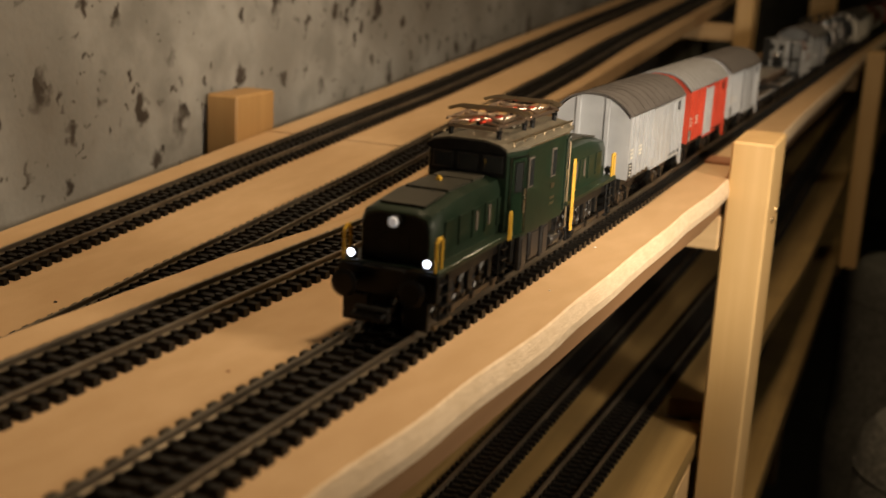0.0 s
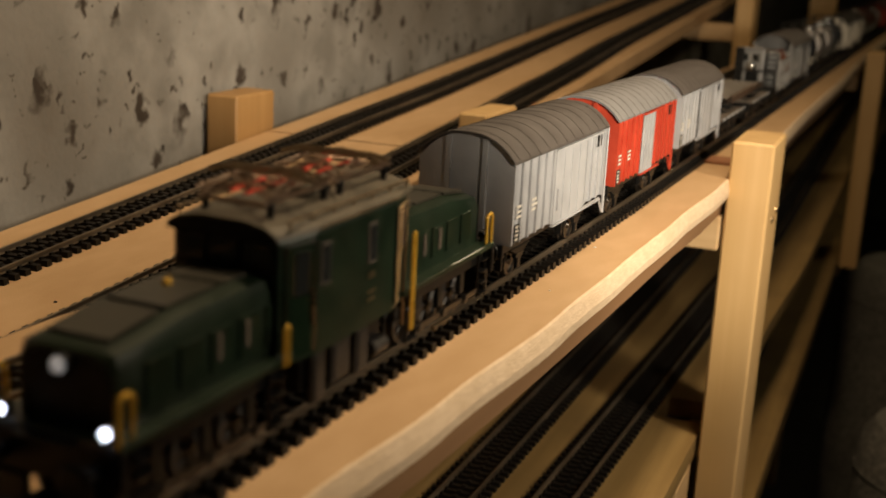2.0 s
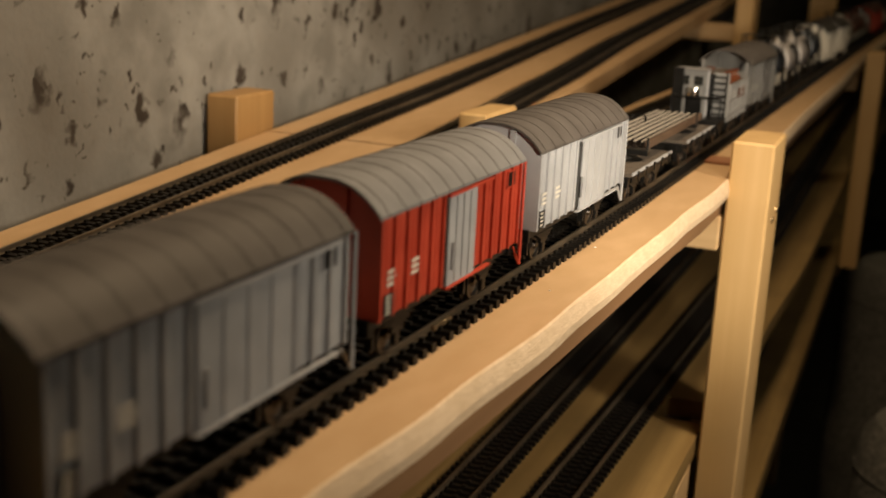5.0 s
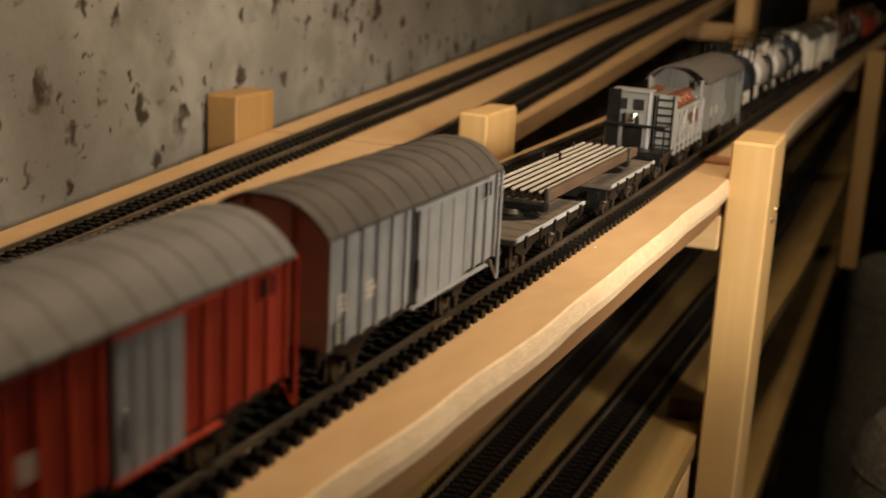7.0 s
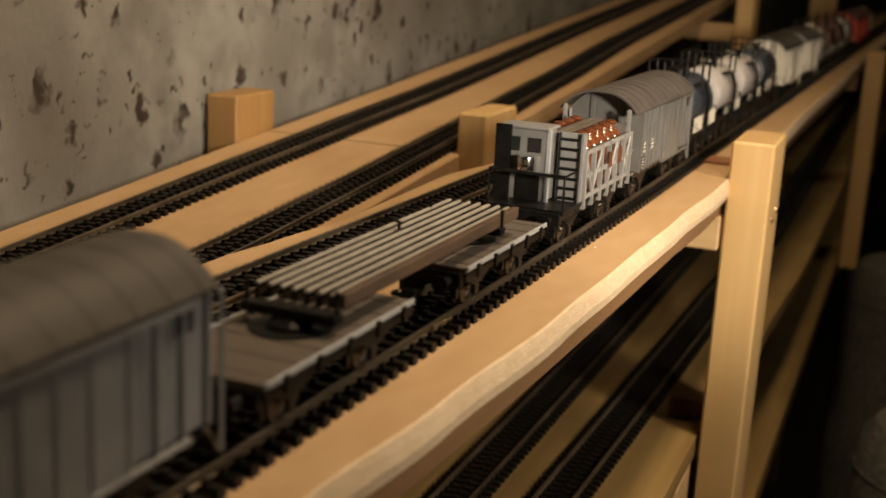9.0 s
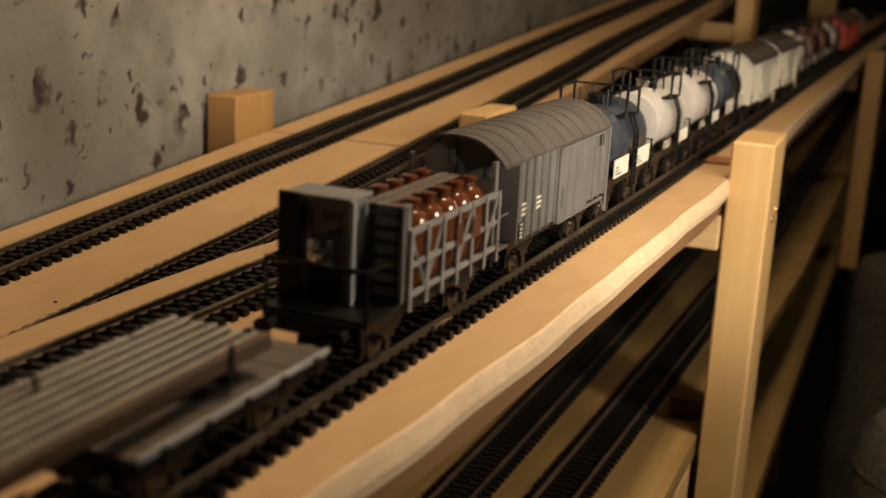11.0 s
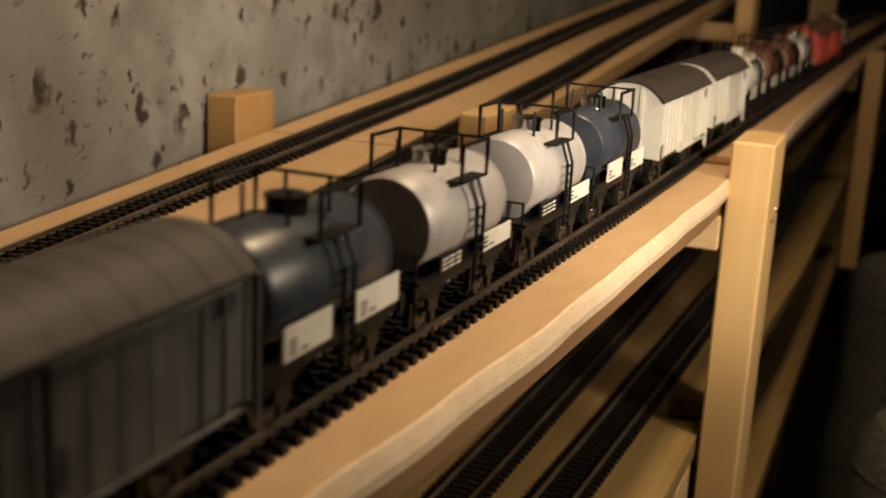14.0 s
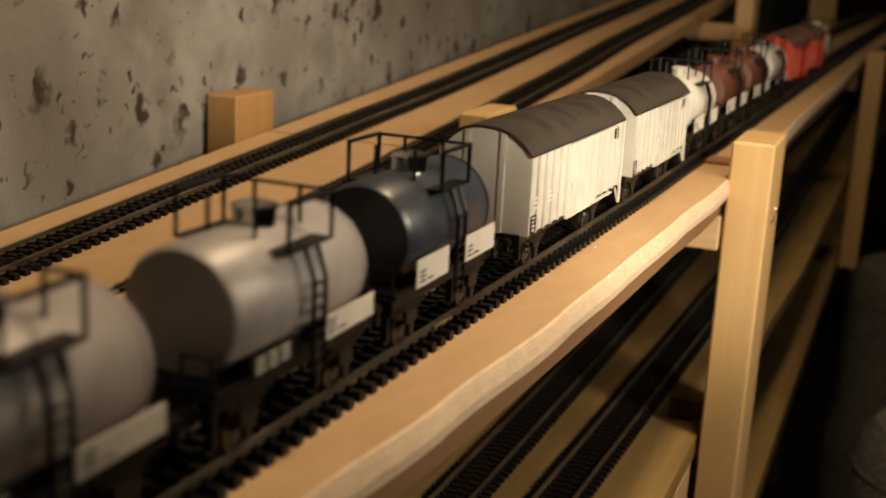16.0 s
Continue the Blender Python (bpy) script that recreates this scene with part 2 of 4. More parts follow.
def turned(bm, profile, centre, seg=16, axis="Z"):
    """Lathe: profile of (radius, height) about an axis through centre."""
    rings = []
    for r, h in profile:
        ring = []
        for k in range(seg):
            a = 2 * math.pi * k / seg
            c, s = r * math.cos(a), r * math.sin(a)
            v = {"Z": (c, s, h), "Y": (c, h, s), "X": (h, c, s)}[axis]
            ring.append(bm.verts.new(Vector(centre) + Vector(v)))
        rings.append(ring)
    for a, b in zip(rings[:-1], rings[1:]):
        for k in range(seg):
            bm.faces.new((a[k], a[(k + 1) % seg], b[(k + 1) % seg], b[k]))
    bm.faces.new(rings[0][::-1])
    bm.faces.new(rings[-1])


def part(name, bm, material, parent=None, label="", smooth=False):
    bmesh.ops.recalc_face_normals(bm, faces=bm.faces[:])
    me = bpy.data.meshes.new(name)
    bm.to_mesh(me)
    bm.free()
    me.materials.append(M[material])
    if smooth:
        me.shade_smooth()
        me.set_sharp_from_angle(angle=radians(38))
    ob = new(name, me)
    ob.parent = parent
    if label:
        tagged(ob, label)
    return ob


def wire(name, pts, r, material, parent, label=""):
    bm = bmesh.new()
    line(bm, pts, r)
    return part(name, bm, material, parent, label)


def pbox(name, material, parent, *dims, bevel=0.0, label=""):
    bm = bmesh.new()
    box(bm, *dims, bevel=bevel)
    return part(name, bm, material, parent, label)


def strip(name, rows, material, parent=None, label="", smooth=False):
    """Solid swept through rows of equal closed outlines (lists of points)."""
    bm = bmesh.new()
    rings = [[bm.verts.new(p) for p in row] for row in rows]
    n = len(rings[0])
    for a, b in zip(rings[:-1], rings[1:]):
        for k in range(n):
            bm.faces.new((a[k], a[(k + 1) % n], b[(k + 1) % n], b[k]))
    bm.faces.new(rings[0][::-1])
    bm.faces.new(rings[-1])
    return part(name, bm, material, parent, label, smooth)


# ---------- the plan: the line's course ----------


def line_x(s):
    """Sideways place of the front track's centre at s metres along."""
    if s < -0.2:
        return line_x(-0.2) + (s + 0.2) * 0.0
    if s < 0.55:
        return 0.0807 * s * s - 0.0671 * s ** 3 if s > 0 else 0.0807 * s * s * 0.3
    return 0.01325 + 0.022 * (s - 0.55)


def slope_x(s):
    return (line_x(s + 0.01) - line_x(s - 0.01)) / 0.02


def ramp_z(y):
    return -0.05 + 0.07 * y


def between(table, y):
    """Smooth interpolation in a short table of (y, value)."""
    if y <= table[0][0]:
        return table[0][1]
    for (a, u), (b, v) in zip(table[:-1], table[1:]):
        if y <= b:
            k = (y - a) / (b - a)
            return u + (v - u) * (k * k * (3 - 2 * k))
    return table[-1][1]


def steps(a, b, n):
    return [a + (b - a) * i / n for i in range(n + 1)]

# ---------- structure: room ----------


def room():
    tagged(pbox("wall_west", "concrete", None, -0.46, -0.262, -1.6, 1.0348, -0.9, 1.6), "grey formed concrete basement wall with dark air holes", "wall", kind="structure")
    tagged(pbox("wall_west_far", "concrete", None, -0.46, -0.2625, 1.0363, 5.2, -0.9, 1.6), "grey formed concrete basement wall with dark air holes", "wall", kind="structure")
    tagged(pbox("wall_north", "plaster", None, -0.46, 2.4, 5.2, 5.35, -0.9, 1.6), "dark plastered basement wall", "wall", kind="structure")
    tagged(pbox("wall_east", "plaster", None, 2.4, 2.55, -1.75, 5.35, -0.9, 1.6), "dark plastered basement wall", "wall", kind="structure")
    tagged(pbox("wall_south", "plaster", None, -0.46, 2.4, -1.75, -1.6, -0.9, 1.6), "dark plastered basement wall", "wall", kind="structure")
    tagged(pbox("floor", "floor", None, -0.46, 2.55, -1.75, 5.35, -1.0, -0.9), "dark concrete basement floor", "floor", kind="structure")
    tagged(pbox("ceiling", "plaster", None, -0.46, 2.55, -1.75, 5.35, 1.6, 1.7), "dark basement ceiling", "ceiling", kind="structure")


FRONT = [(-1.3, 0.031), (0.206, 0.0330), (0.27, 0.0378), (0.36, 0.0430), (0.43, 0.0452), (0.53, 0.0482), (0.62, 0.0520), (0.89, 0.0578), (1.4, 0.0648), (3.4, 0.105)]
LOW = [(-0.9, 0.048), (0.64, 0.0493), (0.72, 0.0505), (0.85, 0.0590), (1.12, 0.0670), (1.4, 0.0680), (3.4, 0.0700)]
BACK = [(-1.3, -0.092), (0.26, -0.0918), (0.30, -0.0902), (0.36, -0.0876), (0.40, -0.0828), (0.44, -0.0776), (0.56, -0.0790), (0.62, -0.070), (0.9, -0.068), (1.4, -0.058), (3.4, -0.02)]


def boards():
    # front board: saw-cut plywood with a slightly wavering, chamfered edge
    rows, edge = [], []
    for y in steps(-1.3, 3.4, 420):
        xr = between(FRONT, y) + 0.0004 * noise.noise((y * 14, 3, 0)) + 0.00012 * noise.noise((y * 90, 8, 0))
        xl = between(BACK, y) + 0.0006 * noise.noise((y * 12, 9, 0))
        rows.append([(xl, y, 0), (xr - 0.0012, y, 0), (xr - 0.0012, y, -0.0092), (xl, y, -0.0092)])
        w = 0.00015 * noise.noise((y * 75, 1, 4))
        edge.append([(xr - 0.0012, y, 0), (xr - 0.0004 + w, y, -0.0004), (xr + 0.0002, y, -0.0024), (xr + 0.0010 + w, y, -0.0062), (xr + 0.0006, y, -0.0096 + w), (xr - 0.0012, y, -0.0092)])
    front = tagged(new("baseboard_front"), "tan plywood track board with a saw-cut pale edge", "board")
    strip("top_sheet", rows, "board", front)
    strip("sawn_edge", edge, "ply_edge", front, "pale rough-sawn plywood edge, lightened further for side light")
    batten = tagged(new("edge_batten"), "brown batten under the track board edge", "batten")
    for y0, y1 in ((-1.3, 0.7090), (0.7096, 2.0), (2.0006, 3.4)):
        rows = [[(between(FRONT, y) - 0.0205, y, -0.0095), (between(FRONT, y) - 0.0036, y, -0.0095), (between(FRONT, y) - 0.0036, y, -0.0205), (between(FRONT, y) - 0.0205, y, -0.0205)] for y in steps(y0, y1, 36)]
        strip("batten_length", rows, "dark_beam", batten)
    # rear ramp in two lengths with a joint
    for y0, y1 in ((-0.9, 0.6515), (0.6541, 3.3)):
        rows = []
        for y in steps(y0, y1, 60):
            z = ramp_z(y)
            xl = -0.2355 - 0.004 * max(0, y - 0.9) * 4 * 0.3 + 0.0012 * noise.noise((y * 9, 2, 0))
            xr = -0.1055 - 0.011 * max(0, y - 0.9) + 0.0008 * noise.noise((y * 9, 7, 0))
            rows.append([(xl, y, z), (xr - 0.001, y, z), (xr, y, z - 0.001), (xr, y, z - 0.0135), (xl, y, z - 0.0135)])
        tagged(strip("ramp_board", rows, "board"), "tan plywood ramp board climbing along the concrete wall", "board", "ramp boards")
    # lower shelf, notched round the near post
    cuts = steps(-0.9, 0.667, 24) + [0.668, 0.702] + steps(0.703, 3.4, 40)
    def low_edge(y):
        return 0.0225 if 0.6675 < y < 0.7025 else between(LOW, y)
    rows = [[(-0.235, y, -0.15), (low_edge(y), y, -0.15), (low_edge(y), y, -0.162), (-0.235, y, -0.162)] for y in cuts]
    tagged(strip("lower_board", rows, "pine_y"), "pine lower shelf board notched round a post, coloured dark for shade", "board")
    rows = [[(0.036, y, -0.25), (0.0715, y, -0.25), (0.0725, y, -0.251), (0.0725, y, -0.27), (0.036, y, -0.27)] for y in steps(0.70, 3.4, 8)]
    rail_board = tagged(new("side_plank"), "long sandy pine plank below the lower shelf", "plank")
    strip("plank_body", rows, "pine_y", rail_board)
    bm = bmesh.new()
    turned(bm, [(0.008, 0), (0.008, 0.0006), (0.004, 0.0006)], (0.0555, 1.85, -0.2502), 12)
    part("screw_hole", bm, "black", rail_board, "dark countersunk screw hole")
    for y in (0.70, 1.60, 2.5, 3.2):
        tagged(pbox("floor_bearer", "pine_x", None, -0.235, 0.073, y + 0.06, y + 0.10, -0.295, -0.2703, bevel=0.001), "pine bearer under the lowest plank", "beam", "lowest bearers")
    for y in (0.16, 0.64, 1.62, 2.5):
        tagged(pbox("cross_beam", "pine_x", None, -0.085, between(FRONT, y) - 0.002, y + 0.004, y + 0.044, -0.040, -0.0207, bevel=0.001), "pine cross beam under the track board", "beam", "cross beams")
        tagged(pbox("lower_cross_beam", "pine_x", None, -0.234, 0.0495, y - 0.045, y - 0.003, -0.185, -0.1623, bevel=0.001), "pine cross beam under the lower shelf", "beam", "lower cross beams")


def post(x0, x1, y0, y1, top, label, screws=(), foot=-0.9, wood="pine"):
    ob = tagged(new("post"), label, "post", "upright battens")
    ob.location = ((x0 + x1) / 2, (y0 + y1) / 2, foot)
    w, dd = (x1 - x0) / 2, (y1 - y0) / 2
    bm = bmesh.new()
    box(bm, -w, w, -dd, dd, 0, top - foot, bevel=0.0012)
    part("batten", bm, wood, ob)
    for y, z in screws:
        bm = bmesh.new()
        turned(bm, [(0.0022, -0.0004), (0.0022, 0.0005), (0.0012, 0.0011), (0.0004, 0.0011)], (w, y - ob.location.y, z - foot), 12, "X")
        part("screw", bm, "brass", ob, "round brass screw head")
    return ob


def posts():
    post(0.0515, 0.0742, 0.645, 0.698, 0.0210, "planed pine post bolted beside the track board", ((0.686, -0.0215), (0.668, -0.0235)))
    post(0.0735, 0.0955, 1.60, 1.655, 0.0112, "planed pine post bolted beside the track board", foot=-0.268)
    post(-0.1075, -0.0893, 0.650, 0.704, 0.0203, "planed pine post between ramp and track board")
    post(-0.2585, -0.2372, 0.617, 0.662, 0.0205, "orange pine post against the concrete wall, coloured darker for weak light", wood="pine_dim")
    post(-0.0750, -0.0540, 1.470, 1.515, 0.19, "tall pine post behind the train")
    post(-0.0660, -0.0210, 2.30, 2.345, 0.25, "tall pine post at the far end")
    post(0.0515, 0.0705, -0.42, -0.37, 0.02, "planed pine post bolted beside the track board")
    for y, x0, x1 in ((1.475, -0.245, -0.0755), (2.305, -0.245, -0.0665)):
        tagged(pbox("ramp_bearer", "pine_x", None, x0, x1, y, y + 0.035, ramp_z(y) - 0.034, ramp_z(y) - 0.0139, bevel=0.001), "pine bearer carrying the ramp board", "beam", "ramp bearers")


def stools():
    for x, y, z, r, name in ((0.215, 1.20, -0.315, 0.085, "speckled grey fabric pouf on the floor"), (0.20, 1.95, -0.33, 0.13, "dim grey fabric pouf on the floor")):
        ob = tagged(new("pouf"), name, "pouf", "poufs")
        ob.location = (x, y, -0.9)
        h = z + 0.9
        bm = bmesh.new()
        turned(bm, [(r * 0.9, 0), (r * 0.98, 0.03), (r, h * 0.5), (r, h - 0.05), (r * 0.95, h - 0.02), (r * 0.82, h - 0.004), (r * 0.5, h), (r * 0.05, h)], (0, 0, 0), 32)
        part("cushion", bm, "fabric", ob, smooth=True)
        bm = bmesh.new()
        turned(bm, [(r * 1.004, h - 0.055), (r * 1.012, h - 0.052), (r * 1.004, h - 0.049)], (0, 0, 0), 32)
        part("piping", bm, "fabric", ob)


def crumbs():
    """Small bits left lying on the boards, and a reddish patch for a board joint."""
    # added thin slab, drawn in place of the darker reddish joint between boards
    tagged(pbox("board_joint_patch", "shim", None, 0.030, 0.0495, 0.690, 0.712, 0.0, 0.0016, bevel=0.0003), "thin reddish patch standing in for a darker joint in the track board", "shim")
    for x, y, z, r, m in ((-0.113, 0.815, ramp_z(0.815), 0.0016, "shim"), (-0.1545, 0.352, ramp_z(0.352), 0.0008, "black"), (0.0285, 0.455, 0.0, 0.0005, "card"), (0.031, 0.385, 0.0, 0.0004, "card"), (-0.022, 0.262, 0.0, 0.0005, "shim")):
        bm = bmesh.new()
        bmesh.ops.create_icosphere(bm, subdivisions=1, radius=r)
        for q in bm.verts:
            q.co *= 1 + 0.5 * noise.noise(q.co * 3000 + Vector((x * 100, y * 50, 0)))
            q.co.z = max(q.co.z * 0.7, -r * 0.3)
        ob = part("sawdust_crumb", bm, m)
        ob.location = (x, y, z + r * 0.3)
        tagged(ob, "tiny wood crumb lying on the board", "crumb", "crumbs")


# ---------- track ----------
PITCH = 0.0064
RAIL = [(-0.0011, 0.0025), (0.0011, 0.0025), (0.0011, 0.0028), (0.0003, 0.0031), (0.0003, 0.0042), (0.00055, 0.0044), (0.00055, 0.0049), (0.0004, 0.0051), (-0.0004, 0.0051), (-0.00055, 0.0049), (-0.00055, 0.0044), (-0.0003, 0.0042), (-0.0003, 0.0031), (-0.0011, 0.0028)]


def sleeper_mesh():
    bm = bmesh.new()
    vs = box(bm, -0.0148, 0.0148, -0.0016, 0.0016, 0, 0.0025)
    for v in vs[4:]:
        v.co.x *= 0.985
        v.co.y *= 0.86
    for s in (-1, 1):
        for o in (-0.0018, 0.0018):
            box(bm, s * 0.0088 + o - 0.0006, s * 0.0088 + o + 0.0006, -0.0009, 0.0009, 0.0025, 0.0036)
    box(bm, -0.0011, 0.0011, -0.0011, 0.0011, 0.0025, 0.0033)
    bmesh.ops.recalc_face_normals(bm, faces=bm.faces[:])
    me = bpy.data.meshes.new("sleeper")
    bm.to_mesh(me)
    bm.free()
    me.materials.append(M["sleeper"])
    return me


SLEEPER = sleeper_mesh()


def track(label, centre, height, s0, s1, near0, near1, phase=0.0):
    """A track with two swept rails; sleepers of the near stretch singly, the rest joined."""
    ob = tagged(new("railway_track"), label, "track", "model railway tracks")
    for side in (-0.0088, 0.0088):
        rows = []
        for s in steps(s0, s1, int((s1 - s0) / 0.03)):
            x, h = centre(s), (centre(s + 0.005) - centre(s - 0.005)) / 0.01
            n = 1 / math.sqrt(1 + h * h)
            rows.append([(x + (side + u) * n, s - (side + u) * h * n, height(s) + w) for u, w in RAIL])
        strip("rail", rows, "rail", ob)
    co = np.array([v.co[:] for v in SLEEPER.vertices])
    faces = [tuple(p.vertices) for p in SLEEPER.polygons]
    far_v, far_f = [], []
    k = math.ceil((s0 - phase) / PITCH)
    while k * PITCH + phase < s1:
        s = k * PITCH + phase
        k += 1
        h = (centre(s + 0.005) - centre(s - 0.005)) / 0.01
        tilt = math.atan((height(s + 0.01) - height(s - 0.01)) / 0.02)
        m = Matrix.Translation((centre(s), s, height(s))) @ Euler((tilt, 0, -math.atan(h) + 0.012 * noise.noise((s * 90, phase, 0)))).to_matrix().to_4x4()
        if near0 <= s <= near1:
            sl = new("sleeper", SLEEPER)
            sl.parent, sl.matrix_basis = ob, m
        else:
            a = np.array(m)
            base = sum(map(len, far_v))
            far_v.append(co @ a[:3, :3].T + a[:3, 3])
            far_f += [tuple(i + base for i in f) for f in faces]
    if far_v:
        me = bpy.data.meshes.new("distant_sleeper")
        me.from_pydata(np.concatenate(far_v).tolist(), [], far_f)
        me.materials.append(M["sleeper"])
        rest = new("distant_sleeper", me)
        rest.parent = ob
        tagged(rest, kind="stuff")
    return ob


def joiner(s, xo):
    bm = bmesh.new()
    box(bm, -0.0011, 0.0013, -0.0065, 0.0065, 0.0027, 0.0044, bevel=0.0002)
    ob = part("rail_joiner", bm, "brass")
    ob.matrix_basis = pose(line_x(s) + xo, s, 0, 0, 0, -math.degrees(math.atan(slope_x(s))))
    tagged(ob, "bright metal rail joiner on the track", "rail joiner", "rail joiners")


R_WALL = [(-0.7, -0.196), (0.36, -0.1992), (0.55, -0.1988), (0.65, -0.1975), (0.83, -0.1948), (1.3, -0.2000), (3.3, -0.219)]
R_OUT = [(-0.7, -0.138), (0.28, -0.1310), (0.38, -0.1285), (0.46, -0.1265), (0.58, -0.1255), (0.7, -0.1268), (0.9, -0.1295), (1.2, -0.1375), (3.3, -0.163)]


def tracks():
    flat = lambda s: 0.0
    track("dark-sleepered straight track carrying the train", line_x, flat, -1.28, 3.3, 0.14, 2.05, 0.0052)
    track("empty parallel track on the front board", lambda s: line_x(s) - 0.0635 + (0.010 * (s - 0.35) ** 2 if s < 0.35 else 0), flat, -0.9, 3.2, 0.14, 1.5)
    track("empty ramp track beside the concrete wall", lambda s: between(R_WALL, s), ramp_z, -0.7, 3.2, 0.3, 1.4, 0.001)
    track("empty ramp track beside the front board", lambda s: between(R_OUT, s), ramp_z, -0.7, 3.2, 0.38, 1.5, 0.003)
    low = lambda s: -0.15
    track("shaded track on the lower shelf", lambda s: -0.0430 + 0.006 * (min(s, 1.2) - 0.6), low, -0.5, 3.2, 0.3, 0.9)
    track("shaded outer track on the lower shelf", lambda s: 0.0036 + 0.028 * (min(s, 1.2) - 0.6), low, -0.5, 3.2, 0.3, 0.9)
    joiner(0.3214, 0.0092)


# ---------- rolling stock ----------
TRAIN = []


def vehicle(name, s_mid, label, category, group=""):
    ob = tagged(new(name), label, category, group)
    TRAIN.append((ob, s_mid))
    return ob


def wheelset(parent, y, r=0.0058, tyre="steel", spoked=False):
    z = 0.0050 + r
    bm = bmesh.new()
    rod(bm, (-0.0105, 0, 0), (0.0105, 0, 0), 0.0009, 6)
    for s in (-1, 1):
        p = [(r + 0.0011, s * 0.0070), (r + 0.0011, s * 0.0077), (r, s * 0.0079), (r * 0.99, s * 0.0099), (r * 0.8, s * 0.0100), (r * 0.74, s * 0.0092), (r * 0.3, s * 0.0095), (r * 0.2, s * 0.0104)]
        turned(bm, p, (0, 0, 0), 18, "X")
        if spoked:
            for k in range(8):
                a = k * math.pi / 4
                rod(bm, (s * 0.0096, math.cos(a) * r * 0.2, math.sin(a) * r * 0.2), (s * 0.0098, math.cos(a) * r * 0.82, math.sin(a) * r * 0.82), 0.0004, 4)
    ob = part("wheelset", bm, tyre, parent)
    ob.location = (0, y, z)
    return ob


def running_gear(v, half, axles, beam=0.0205, mat="black"):
    """Underframe, axle guards with springs, buffers, hooks and brake gear."""
    bm = bmesh.new()
    for s in (-1, 1):
        box(bm, s * 0.0128 - 0.0008, s * 0.0128 + 0.0008, -half, half, beam - 0.0035, beam)
    box(bm, -0.0118, 0.0118, -half + 0.002, half - 0.002, beam - 0.0012, beam - 0.0002)
    for s in (-1, 1):
        box(bm, -0.0145, 0.0145, s * half - 0.0012, s * half + 0.0012, beam - 0.0045, beam + 0.0003, bevel=0.0003)
    box(bm, -0.004, 0.004, -half * 0.6, half * 0.6, beam - 0.006, beam - 0.001)
    part("underframe", bm, mat, v)
    for y in axles:
        wheelset(v, y)
        for s in (-1, 1):
            bm = bmesh.new()
            x0, x1 = sorted((s * 0.0118, s * 0.0132))
            box(bm, x0, x1, y - 0.0035, y + 0.0035, 0.0125, beam - 0.002)
            box(bm, x0, x1, y - 0.0016, y + 0.0016, 0.0085, 0.0128, bevel=0.0003)
            for k in range(4):
                box(bm, x0 - 0.0001 * s, x1 + 0.0002 * s, y - 0.009 + 0.0018 * k, y + 0.009 - 0.0018 * k, beam - 0.0046 - 0.0007 * k, beam - 0.0041 - 0.0007 * k)
            part("axle_guard", bm, mat, v)
        for o in (-0.0078, 0.0078):
            for s in (-1, 1):
                pbox("brake_shoe", mat, v, s * 0.0088 - 0.001, s * 0.0088 + 0.001, y + o - 0.0008, y + o + 0.0008, 0.0085, beam - 0.001)
    for e in (-1, 1):
        for s in (-1, 1):
            bm = bmesh.new()
            y0 = e * (half + 0.001)
            rod(bm, (s * 0.0105, y0, beam - 0.0022), (s * 0.0105, y0 + e * 0.0042, beam - 0.0022), 0.0014, 8)
            rod(bm, (s * 0.0105, y0 + e * 0.004, beam - 0.0022), (s * 0.0105, y0 + e * 0.0068, beam - 0.0022), 0.0008, 8)
            turned(bm, [(0.0027, 0), (0.0027, 0.0004), (0.0015, 0.0008)], (s * 0.0105, y0 + e * 0.0066, beam - 0.0022), 12, "Y")
            part("buffer", bm, mat, v)
        bm = bmesh.new()
        box(bm, -0.0022, 0.0022, e * half - 0.0005, e * (half + 0.0075) + 0.0005, 0.0115, 0.0132)
        line(bm, [(-0.0035, e * (half + 0.007), 0.0128), (-0.0035, e * (half + 0.0105), 0.0128), (0.0035, e * (half + 0.0105), 0.0128), (0.0035, e * (half + 0.007), 0.0128)], 0.0005)
        part("coupler", bm, "black", v)


def arc_roof(v, y0, y1, w, z_eave, crown, mat, ribs=9, t=0.0009, seam="roof_dark"):
    rows, n = [], 14
    def ring(y, up=0.0, out=0.0):
        top, low = [], []
        for i in range(n + 1):
            u = -1 + 2 * i / n
            z = z_eave + crown * (1 - abs(u) ** 2.6)
            top.append((u * (w + out), y, z + up + t * 0.5))
            low.append((u * (w + out), y, z - t * 0.5 + up * 0.5))
        return top + low[::-1]
    roof = strip("roof", [ring(y) for y in steps(y0, y1, 2)], mat, v, smooth=True)
    for k in range(ribs):
        y = y0 + (y1 - y0) * (k + 0.5) / ribs
        strip("roof_seam", [ring(y - 0.00022, 0.00010, 0.00005), ring(y + 0.00022, 0.00010, 0.00005)], seam, roof)


def bars(v, rows, x, mat="card"):
    """Unreadable markings as plain small bars on the side at x."""
    for y0, y1, z0, z1 in rows:
        bm = bmesh.new()
        box(bm, x, x + 0.00012, y0, y1, z0, z1)
        part("marking", bm, mat, v)


